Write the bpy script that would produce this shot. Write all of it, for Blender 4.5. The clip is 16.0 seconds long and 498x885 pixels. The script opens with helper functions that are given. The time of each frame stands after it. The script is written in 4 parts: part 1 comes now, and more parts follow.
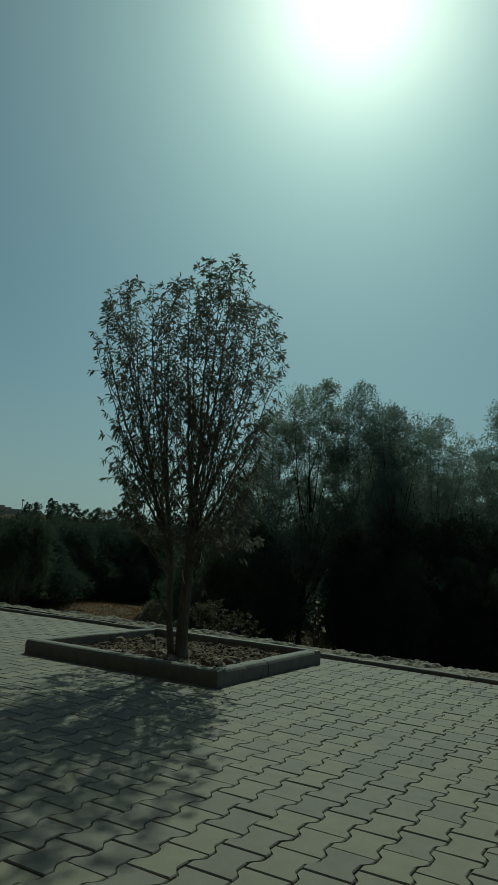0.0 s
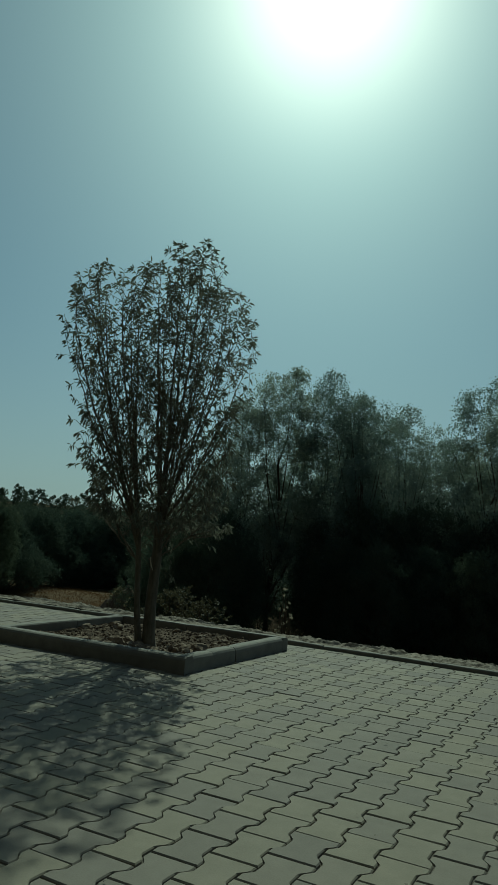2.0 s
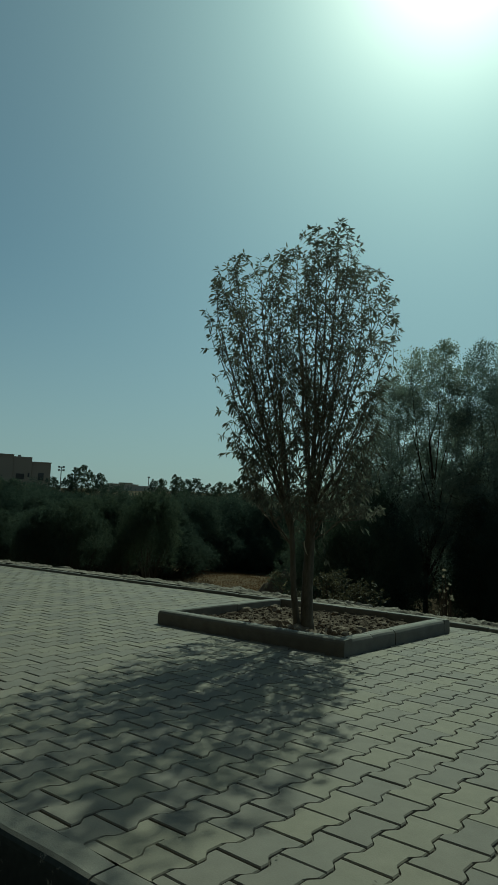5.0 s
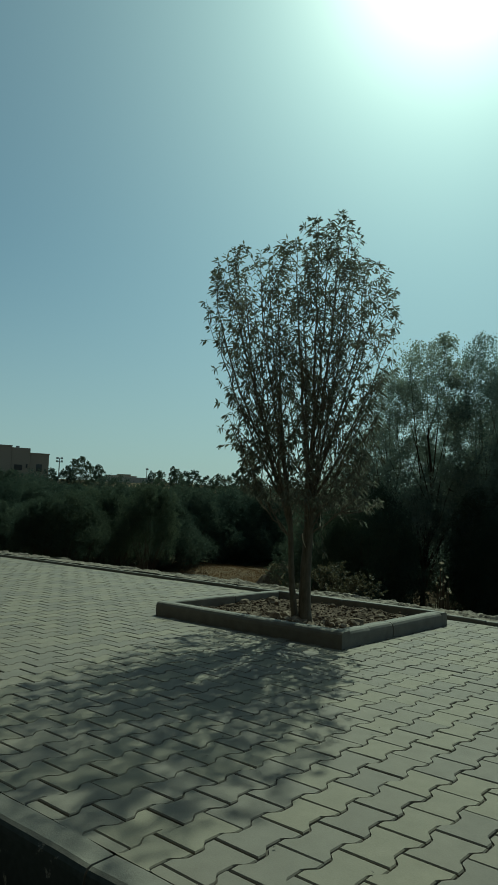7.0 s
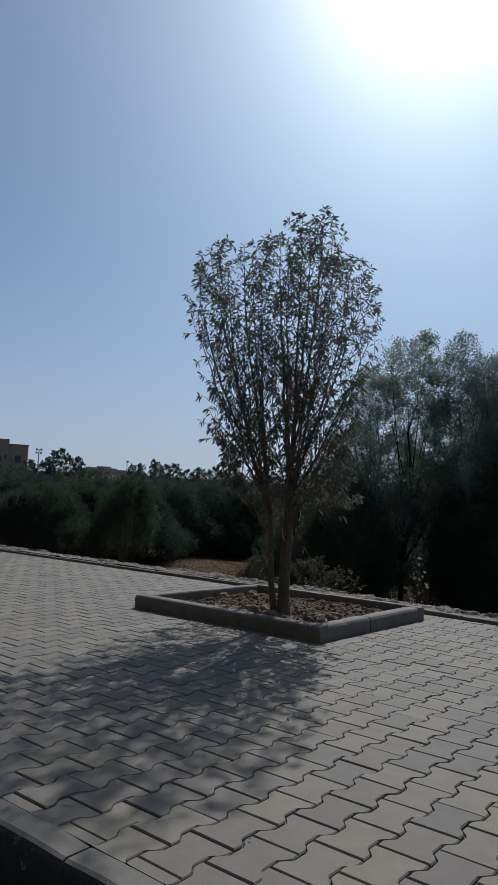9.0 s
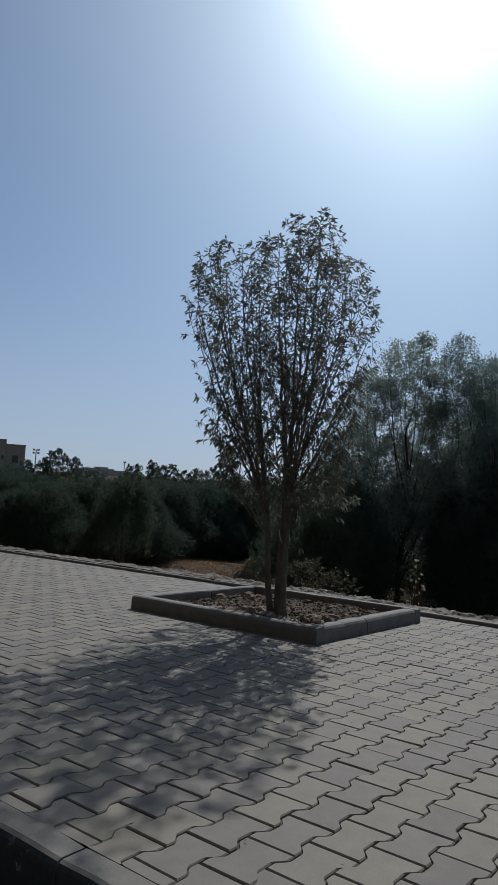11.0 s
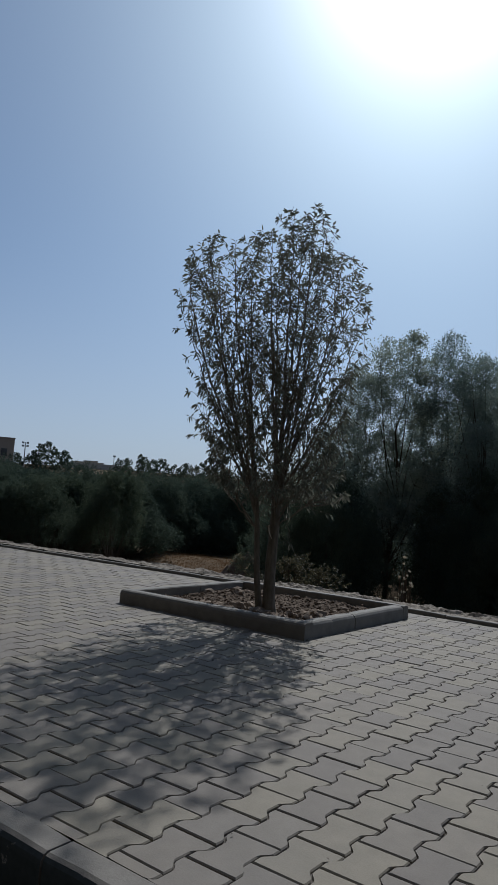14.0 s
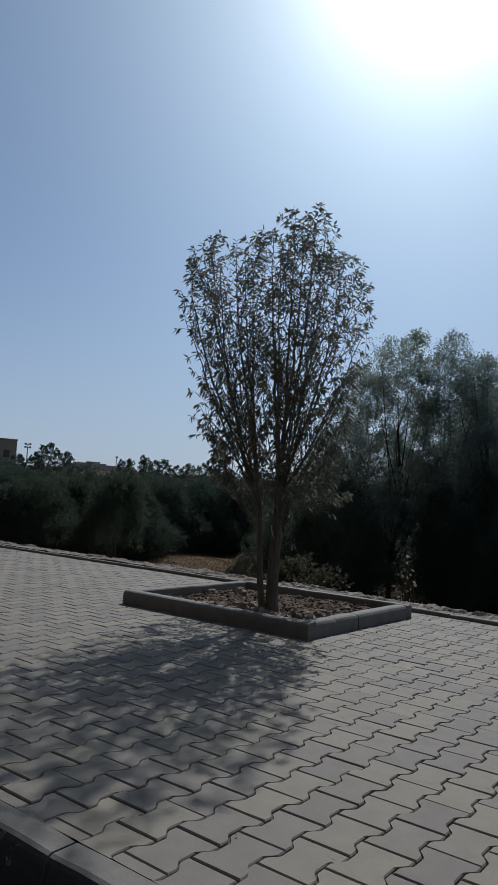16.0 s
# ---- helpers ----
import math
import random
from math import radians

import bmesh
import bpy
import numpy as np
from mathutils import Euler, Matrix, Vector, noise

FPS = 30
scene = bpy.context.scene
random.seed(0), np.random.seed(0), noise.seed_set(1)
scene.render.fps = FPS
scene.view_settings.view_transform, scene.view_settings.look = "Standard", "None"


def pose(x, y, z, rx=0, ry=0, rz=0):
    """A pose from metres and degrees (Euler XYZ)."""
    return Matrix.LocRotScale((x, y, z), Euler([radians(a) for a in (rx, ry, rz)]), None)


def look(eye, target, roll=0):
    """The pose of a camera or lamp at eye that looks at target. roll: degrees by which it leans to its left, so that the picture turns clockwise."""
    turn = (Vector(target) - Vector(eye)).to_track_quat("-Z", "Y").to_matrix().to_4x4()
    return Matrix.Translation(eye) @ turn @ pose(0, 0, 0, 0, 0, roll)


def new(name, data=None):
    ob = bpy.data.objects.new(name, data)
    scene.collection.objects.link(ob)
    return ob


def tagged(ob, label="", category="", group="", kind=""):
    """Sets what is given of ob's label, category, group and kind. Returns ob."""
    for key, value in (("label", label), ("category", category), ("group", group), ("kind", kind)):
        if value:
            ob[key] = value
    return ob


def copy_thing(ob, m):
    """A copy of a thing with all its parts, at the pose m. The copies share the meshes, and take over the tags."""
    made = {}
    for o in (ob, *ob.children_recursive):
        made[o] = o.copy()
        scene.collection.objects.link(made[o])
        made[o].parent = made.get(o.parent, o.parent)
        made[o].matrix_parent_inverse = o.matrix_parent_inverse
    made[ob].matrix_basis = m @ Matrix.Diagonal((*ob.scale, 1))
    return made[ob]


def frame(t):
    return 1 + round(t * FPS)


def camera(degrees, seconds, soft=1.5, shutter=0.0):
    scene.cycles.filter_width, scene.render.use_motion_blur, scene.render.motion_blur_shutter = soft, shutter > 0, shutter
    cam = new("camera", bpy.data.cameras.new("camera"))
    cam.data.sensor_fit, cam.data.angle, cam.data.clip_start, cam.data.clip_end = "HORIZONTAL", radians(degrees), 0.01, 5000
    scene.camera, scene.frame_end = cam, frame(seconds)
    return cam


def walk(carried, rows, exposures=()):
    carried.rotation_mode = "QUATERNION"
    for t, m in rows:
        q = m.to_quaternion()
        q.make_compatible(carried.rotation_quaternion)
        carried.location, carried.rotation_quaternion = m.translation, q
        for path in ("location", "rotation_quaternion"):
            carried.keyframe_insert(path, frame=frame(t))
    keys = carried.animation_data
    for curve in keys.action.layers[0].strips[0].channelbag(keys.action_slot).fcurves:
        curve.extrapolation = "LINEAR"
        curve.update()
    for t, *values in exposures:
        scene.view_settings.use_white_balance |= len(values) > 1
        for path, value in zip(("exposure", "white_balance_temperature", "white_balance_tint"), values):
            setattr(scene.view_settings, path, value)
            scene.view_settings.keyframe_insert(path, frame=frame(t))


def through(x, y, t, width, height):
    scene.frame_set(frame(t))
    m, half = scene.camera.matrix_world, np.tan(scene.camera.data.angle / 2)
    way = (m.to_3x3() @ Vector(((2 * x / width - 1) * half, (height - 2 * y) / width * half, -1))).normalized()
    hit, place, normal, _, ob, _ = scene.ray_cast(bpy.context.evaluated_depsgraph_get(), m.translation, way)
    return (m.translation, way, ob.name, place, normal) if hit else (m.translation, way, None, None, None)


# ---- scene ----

cam = camera(39.0, 16.0)
PATH = [
    (0, (1.154, -1.848, 0.907), (0.138, -0.154, 1.218), 3.7),
    (0.5, (1.154, -1.847, 0.911), (0.157, -0.138, 1.204), 4.1),
    (1, (1.145, -1.845, 0.906), (0.181, -0.117, 1.196), 4.7),
    (1.5, (1.151, -1.846, 0.908), (0.19, -0.116, 1.196), 4.5),
    (2, (1.145, -1.838, 0.906), (0.204, -0.096, 1.188), 4.0),
    (2.5, (1.15, -1.844, 0.906), (0.209, -0.103, 1.195), 4.1),
    (3, (1.146, -1.843, 0.905), (0.204, -0.102, 1.191), 4.3),
    (3.2, (1.147, -1.844, 0.906), (0.19, -0.111, 1.192), 3.9),
    (3.3, (1.153, -1.845, 0.91), (0.143, -0.143, 1.195), 2.5),
    (3.4, (1.159, -1.847, 0.915), (0.086, -0.184, 1.199), 0.7),
    (3.5, (1.16, -1.848, 0.916), (0.07, -0.195, 1.201), 0.2),
    (4, (1.168, -1.855, 0.922), (0.004, -0.249, 1.178), 0.3),
    (4.2, (1.159, -1.844, 0.917), (-0.065, -0.281, 1.156), 1.0),
    (6.3, (1.149, -1.833, 0.913), (-0.159, -0.334, 1.117), 2.3),
    (6.5, (1.147, -1.835, 0.915), (-0.157, -0.332, 1.116), 2.4),
    (7, (1.148, -1.835, 0.913), (-0.138, -0.315, 1.104), 2.3),
    (7.5, (1.152, -1.839, 0.916), (-0.12, -0.307, 1.101), 2.4),
    (8, (1.15, -1.836, 0.914), (-0.108, -0.292, 1.093), 2.5),
    (8.5, (1.153, -1.836, 0.914), (-0.095, -0.284, 1.095), 2.6),
    (9, (1.152, -1.84, 0.916), (-0.093, -0.284, 1.092), 2.9),
    (11.5, (1.151, -1.839, 0.914), (-0.084, -0.277, 1.093), 3.3),
    (12, (1.143, -1.834, 0.91), (-0.079, -0.259, 1.081), 3.3),
    (12.5, (1.142, -1.833, 0.913), (-0.075, -0.255, 1.081), 3.5),
    (13, (1.148, -1.839, 0.914), (-0.068, -0.26, 1.08), 3.5),
    (13.5, (1.149, -1.841, 0.913), (-0.067, -0.261, 1.078), 3.7),
    (14, (1.148, -1.84, 0.913), (-0.069, -0.262, 1.082), 3.8),
    (14.5, (1.147, -1.841, 0.914), (-0.069, -0.262, 1.082), 3.9),
    (15, (1.148, -1.838, 0.913), (-0.069, -0.26, 1.082), 3.7),
    (15.5, (1.147, -1.838, 0.913), (-0.076, -0.264, 1.081), 3.5),
    (16, (1.145, -1.836, 0.912), (-0.077, -0.262, 1.081), 3.5),
]
EXPOSURES = [
    (0, -1.22, 6430, -29), (1.2, -1.10, 6430, -29), (4.2, -1.06, 6430, -29), (6.3, -0.66, 6600, -30), (7.0, -0.63, 6560, -29),
    (7.5, -0.63, 6420, -25), (8.0, -0.60, 6270, -11), (8.5, -0.57, 6120, -2), (9.0, -0.54, 6050, 9), (9.2, -0.54, 6050, 9), (16, -0.54, 6050, 9),
]
walk(cam, [(t, look(eye, target, roll)) for t, eye, target, roll in PATH], EXPOSURES)

# ---- sun and sky ----
SUN_EL, SUN_AZ = radians(42.1), radians(23.9)  # height, and turn to the left of +y
sun_way = Vector((-math.sin(SUN_AZ) * math.cos(SUN_EL), math.cos(SUN_AZ) * math.cos(SUN_EL), math.sin(SUN_EL)))
world = bpy.data.worlds.new("world")
scene.world = world
world.use_nodes = True
wn, wl = world.node_tree.nodes, world.node_tree.links
sky = wn.new("ShaderNodeTexSky")
sky.sky_type, sky.sun_disc = "NISHITA", False
sky.sun_elevation, sky.sun_rotation = SUN_EL, -SUN_AZ
sky.air_density, sky.dust_density, sky.ozone_density = 0.74, 1.85, 2.2
haze = wn.new("ShaderNodeMix")
haze.data_type, haze.blend_type = "RGBA", "MULTIPLY"
haze.inputs["Factor"].default_value = 1.0
haze.inputs["B"].default_value = (0.765, 1.0, 1.135, 1)
wl.new(sky.outputs[0], haze.inputs["A"])
# bright aureole of the hazy air round the sun
way_in = wn.new("ShaderNodeTexCoord")
toward = wn.new("ShaderNodeVectorMath")
toward.operation = "DOT_PRODUCT"
toward.inputs[1].default_value = tuple(sun_way)
wl.new(way_in.outputs["Generated"], toward.inputs[0])
above = wn.new("ShaderNodeMath")
above.operation = "MAXIMUM"
above.inputs[1].default_value = 0.0
wl.new(toward.outputs["Value"], above.inputs[0])
core = wn.new("ShaderNodeMath")
core.operation = "POWER"
core.inputs[1].default_value = 140.0
wl.new(above.outputs[0], core.inputs[0])
aureole = wn.new("ShaderNodeMix")
aureole.data_type, aureole.blend_type = "RGBA", "ADD"
aureole.inputs["B"].default_value = (19.0, 13.5, 13.0, 1)
wl.new(core.outputs[0], aureole.inputs["Factor"])
# pale dusty air low over the horizon
height = wn.new("ShaderNodeSeparateXYZ")
wl.new(way_in.outputs["Generated"], height.inputs[0])
low_air = wn.new("ShaderNodeMapRange")
low_air.interpolation_type = "SMOOTHERSTEP"
low_air.inputs["From Min"].default_value, low_air.inputs["From Max"].default_value = 0.42, -0.12
low_air.inputs["To Min"].default_value, low_air.inputs["To Max"].default_value = 0.15, 0.8
wl.new(height.outputs["Z"], low_air.inputs["Value"])
dusty = wn.new("ShaderNodeMix")
dusty.data_type = "RGBA"
dusty.inputs["B"].default_value = (6.8, 7.6, 9.1, 1)
wl.new(low_air.outputs[0], dusty.inputs["Factor"])
wl.new(haze.outputs["Result"], dusty.inputs["A"])
wl.new(dusty.outputs["Result"], aureole.inputs["A"])
wl.new(aureole.outputs["Result"], wn["Background"].inputs[0])
wn["Background"].inputs[1].default_value = 0.088
sun_data = bpy.data.lights.new("sun", "SUN")
sun_data.energy, sun_data.angle, sun_data.color = 5.0, radians(0.6), (1.0, 0.965, 0.935)
sun = new("sun", sun_data)
sun.matrix_world = look((0, 0, 20), Vector((0, 0, 20)) - sun_way)


# ---- materials ----
def material(name):
    m = bpy.data.materials.new(name)
    m.use_nodes = True
    return m, m.node_tree.nodes, m.node_tree.links, m.node_tree.nodes["Principled BSDF"]


def noise_tex(n, l, scale, detail=4.0, rough=0.55, coord="Object", src=None):
    tc = n.new("ShaderNodeTexCoord")
    t = n.new("ShaderNodeTexNoise")
    t.inputs["Scale"].default_value, t.inputs["Detail"].default_value, t.inputs["Roughness"].default_value = scale, detail, rough
    l.new(src or tc.outputs[coord], t.inputs["Vector"])
    return t.outputs["Fac"]


def ramp(n, l, fac, stops):
    r = n.new("ShaderNodeValToRGB")
    while len(r.color_ramp.elements) < len(stops):
        r.color_ramp.elements.new(0.5)
    for e, (p, c) in zip(r.color_ramp.elements, stops):
        e.position, e.color = p, (*c, 1)
    l.new(fac, r.inputs[0])
    return r.outputs[0]


def mix(n, l, fac, a, b, mode="MIX"):
    m = n.new("ShaderNodeMix")
    m.data_type, m.blend_type = "RGBA", mode
    for sock, v in ((m.inputs["Factor"], fac), (m.inputs["A"], a), (m.inputs["B"], b)):
        if isinstance(v, (int, float)):
            sock.default_value = v
        elif isinstance(v, tuple):
            sock.default_value = (*v, 1)
        else:
            l.new(v, sock)
    return m.outputs["Result"]


def bump(n, l, bsdf, height, strength, distance):
    b = n.new("ShaderNodeBump")
    b.inputs["Strength"].default_value, b.inputs["Distance"].default_value = strength, distance
    l.new(height, b.inputs["Height"])
    l.new(b.outputs[0], bsdf.inputs["Normal"])


def world_coord(n):
    return n.new("ShaderNodeNewGeometry").outputs["Position"]


def concrete(name, dark, light, rough=0.85, per=None, tints=None, stain=(0.16, 0.15, 0.13), stain_amount=0.35, bump_mm=1.0):
    """Cast concrete: grain, mottling, stains; per: 'object' or 'island' picks a tint for each piece."""
    m, n, l, b = material(name)
    pos = world_coord(n)
    fine = noise_tex(n, l, 160.0, 3.0, 0.6, src=pos)
    mid = noise_tex(n, l, 9.0, 5.0, 0.6, src=pos)
    col = ramp(n, l, mid, [(0.3, dark), (0.7, light)])
    if per:
        if per == "object":
            rnd = n.new("ShaderNodeObjectInfo").outputs["Random"]
        else:
            rnd = n.new("ShaderNodeNewGeometry").outputs["Random Per Island"]
        col = mix(n, l, 1.0, col, ramp(n, l, rnd, tints), "MULTIPLY")
    speck = ramp(n, l, fine, [(0.34, (0.92, 0.92, 0.92)), (0.5, (1, 1, 1)), (0.75, (1.04, 1.04, 1.03))])
    col = mix(n, l, 1.0, col, speck, "MULTIPLY")
    big = noise_tex(n, l, 1.3, 6.0, 0.65, src=pos)
    fac = n.new("ShaderNodeMapRange")
    fac.inputs[1].default_value, fac.inputs[2].default_value = 0.52, 0.75
    fac.inputs[3].default_value, fac.inputs[4].default_value = 0.0, stain_amount
    l.new(big, fac.inputs[0])
    col = mix(n, l, fac.outputs[0], col, stain)
    l.new(col, b.inputs["Base Color"])
    b.inputs["Roughness"].default_value = rough
    b.inputs["Specular IOR Level"].default_value = 0.3
    bump(n, l, b, fine, 0.5, bump_mm * 0.001)
    return m


PAVER_TINTS = [(0.0, (0.98, 0.965, 0.90)), (0.35, (1.07, 1.045, 0.94)), (0.5, (0.87, 0.855, 0.86)), (0.75, (0.80, 0.785, 0.80)), (1.0, (1.0, 0.975, 0.93))]
M_PAVER = concrete("paver_concrete", (0.153, 0.138, 0.113), (0.191, 0.172, 0.142), 0.8, "object", PAVER_TINTS)
M_PAVER_REST = concrete("paver_concrete_rest", (0.153, 0.138, 0.113), (0.191, 0.172, 0.142), 0.8, "island", PAVER_TINTS)
M_KERB = concrete("kerb_concrete", (0.135, 0.128, 0.112), (0.195, 0.184, 0.162), 0.85, stain_amount=0.5, bump_mm=2)
M_ROAD_KERB = concrete("road_kerb_concrete", (0.125, 0.115, 0.098), (0.17, 0.156, 0.134), 0.85, stain_amount=0.4, bump_mm=2)
M_SAND = concrete("joint_sand", (0.06, 0.051, 0.042), (0.105, 0.09, 0.073), 0.95, bump_mm=3)
M_ASPHALT = concrete("asphalt", (0.04, 0.04, 0.042), (0.065, 0.064, 0.062), 0.9, stain=(0.10, 0.095, 0.085), bump_mm=4)


# near-black tone with pale flecks for the road side of the kerb
def dark_kerb_face():
    m, n, l, b = material("dark_flecked_kerb")
    pos = world_coord(n)
    fleck = ramp(n, l, noise_tex(n, l, 10.0, 8.0, 0.72, src=pos), [(0.0, (0, 0, 0)), (0.63, (0, 0, 0)), (0.67, (1, 1, 1)), (1.0, (1, 1, 1))])
    tone = ramp(n, l, noise_tex(n, l, 40.0, 4.0, src=pos), [(0.3, (0.022, 0.032, 0.034)), (0.7, (0.042, 0.055, 0.057))])
    l.new(mix(n, l, fleck, tone, (0.26, 0.25, 0.235)), b.inputs["Base Color"])
    b.inputs["Roughness"].default_value = 0.7
    bump(n, l, b, fleck, 0.4, -0.001)
    return m


M_KERB_DARK = dark_kerb_face()


def earth(name, dark, mid_c, light, scale=14.0, bump_mm=8.0, low=0.3, pieces=False):
    m, n, l, b = material(name)
    pos = world_coord(n)
    a = noise_tex(n, l, scale, 8.0, 0.7, src=pos)
    c = noise_tex(n, l, scale * 9, 4.0, 0.6, src=pos)
    col = ramp(n, l, a, [(low, dark), (max(0.5, low + 0.07), mid_c), (0.72, light)])
    col = mix(n, l, 1.0, col, ramp(n, l, c, [(0.3, (0.7, 0.7, 0.7)), (0.7, (1.15, 1.13, 1.1))]), "MULTIPLY")
    if pieces:
        rnd = n.new("ShaderNodeNewGeometry").outputs["Random Per Island"]
        col = mix(n, l, 1.0, col, ramp(n, l, rnd, [(0.0, (0.5, 0.46, 0.43)), (0.55, (0.85, 0.8, 0.77)), (0.85, (1.15, 1.12, 1.1)), (1.0, (1.6, 1.6, 1.6))]), "MULTIPLY")
    l.new(col, b.inputs["Base Color"])
    b.inputs["Roughness"].default_value, b.inputs["Specular IOR Level"].default_value = 0.95, 0.03
    bump(n, l, b, a, 0.6, bump_mm * 0.001)
    return m


M_SPLASH = earth("rough_mortar", (0.10, 0.086, 0.068), (0.28, 0.25, 0.21), (0.38, 0.345, 0.295), 16.0, 16.0, 0.41)
M_SOIL = earth("dry_soil", (0.076, 0.058, 0.044), (0.138, 0.108, 0.084), (0.215, 0.172, 0.137))
M_CLOD = earth("soil_clod", (0.076, 0.060, 0.047), (0.145, 0.118, 0.094), (0.245, 0.208, 0.170), 22.0, 5.0, pieces=True)
M_GROUND = earth("valley_ground", (0.070, 0.050, 0.031), (0.105, 0.076, 0.048), (0.145, 0.108, 0.072), 0.6, 40.0)


def bark(name, dark, light, scale=30.0):
    m, n, l, b = material(name)
    tc = n.new("ShaderNodeTexCoord")
    mp = n.new("ShaderNodeMapping")
    mp.inputs["Scale"].default_value = (1, 1, 0.25)
    l.new(tc.outputs["Object"], mp.inputs["Vector"])
    a = noise_tex(n, l, scale, 6.0, 0.65, src=mp.outputs[0])
    l.new(ramp(n, l, a, [(0.3, dark), (0.7, light)]), b.inputs["Base Color"])
    b.inputs["Roughness"].default_value, b.inputs["Specular IOR Level"].default_value = 0.9, 0.2
    bump(n, l, b, a, 0.7, 0.006)
    return m


M_BARK = bark("grey_bark", (0.062, 0.054, 0.042), (0.16, 0.143, 0.113))
M_TWIG = bark("twig_bark", (0.08, 0.068, 0.052), (0.16, 0.14, 0.11), 60.0)
M_BARE = bark("bare_wood", (0.30, 0.26, 0.20), (0.46, 0.41, 0.33), 60.0)
M_BARK_FAR = bark("dark_bark", (0.04, 0.033, 0.025), (0.09, 0.075, 0.055), 12.0)


def leaf(name, stops, through=0.6, rough=0.6, gloss=0.2):
    """Leaves that send back their colour and let a share of it through as well."""
    m, n, l, b = material(name)
    rnd = n.new("ShaderNodeNewGeometry").outputs["Random Per Island"]
    col = ramp(n, l, rnd, stops)
    pos = world_coord(n)
    col = mix(n, l, 1.0, col, ramp(n, l, noise_tex(n, l, 2.2, 3.0, src=pos), [(0.3, (0.75, 0.8, 0.75)), (0.7, (1.2, 1.15, 1.05))]), "MULTIPLY")
    each = ramp(n, l, n.new("ShaderNodeObjectInfo").outputs["Random"], [(0.0, (0.72, 0.78, 0.80)), (0.5, (1.0, 1.0, 1.0)), (1.0, (1.15, 1.10, 0.97))])
    col = mix(n, l, 1.0, col, each, "MULTIPLY")
    l.new(col, b.inputs["Base Color"])
    b.inputs["Roughness"].default_value, b.inputs["Specular IOR Level"].default_value = rough, gloss
    tr = n.new("ShaderNodeBsdfTranslucent")
    l.new(mix(n, l, 1.0, col, (through, through, through), "MULTIPLY"), tr.inputs[0])
    both = n.new("ShaderNodeAddShader")
    l.new(b.outputs[0], both.inputs[0])
    l.new(tr.outputs[0], both.inputs[1])
    l.new(both.outputs[0], n["Material Output"].inputs[0])
    return m


M_LEAF = leaf("young_tree_leaf", [(0.0, (0.066, 0.068, 0.056)), (0.6, (0.088, 0.089, 0.074)), (1.0, (0.115, 0.112, 0.092))], 0.75, 0.8, 0.06)
M_LEAF_TREE = leaf("grey_green_leaf", [(0.0, (0.085, 0.108, 0.10)), (0.7, (0.115, 0.140, 0.129)), (1.0, (0.148, 0.172, 0.160))], 0.9, 0.7, 0.15)
M_LEAF_SHRUB = leaf("dark_shrub_leaf", [(0.0, (0.034, 0.048, 0.039)), (0.7, (0.050, 0.067, 0.053)), (1.0, (0.068, 0.084, 0.065))], 0.5, 0.9, 0.03)
M_LEAF_DRY_DARK = leaf("brown_litter", [(0.0, (0.04, 0.03, 0.02)), (1.0, (0.10, 0.075, 0.05))], 0.05)
M_LEAF_DRY = leaf("pale_dry_leaf", [(0.0, (0.14, 0.12, 0.07)), (0.7, (0.24, 0.20, 0.13)), (1.0, (0.36, 0.32, 0.24))], 0.3)
M_GRASS = leaf("dry_grass", [(0.0, (0.10, 0.056, 0.030)), (0.6, (0.135, 0.078, 0.043)), (1.0, (0.17, 0.105, 0.06))], 0.4, 0.95, 0.02)
M_WALL = concrete("beige_render", (0.25, 0.198, 0.152), (0.31, 0.25, 0.195), 0.9, stain=(0.26, 0.21, 0.16))
M_HILL_WALL = concrete("pale_block", (0.33, 0.29, 0.245), (0.40, 0.355, 0.30), 0.9)
# for the added light blocker, dark so that it bounces little
M_BLOCKER = concrete("blocker_brown", (0.06, 0.049, 0.036), (0.085, 0.07, 0.052), 0.95, bump_mm=5)
M_METAL, _n, _l, _b = material("grey_galvanised_metal")
_l.new(ramp(_n, _l, noise_tex(_n, _l, 3.0), [(0.3, (0.22, 0.22, 0.22)), (0.7, (0.32, 0.32, 0.31))]), _b.inputs["Base Color"])
_b.inputs["Metallic"].default_value, _b.inputs["Roughness"].default_value = 0.7, 0.55
M_GLASS_DARK, _n, _l, _b = material("dark_window_glass")
_b.inputs["Base Color"].default_value, _b.inputs["Roughness"].default_value = (0.02, 0.022, 0.025, 1), 0.08


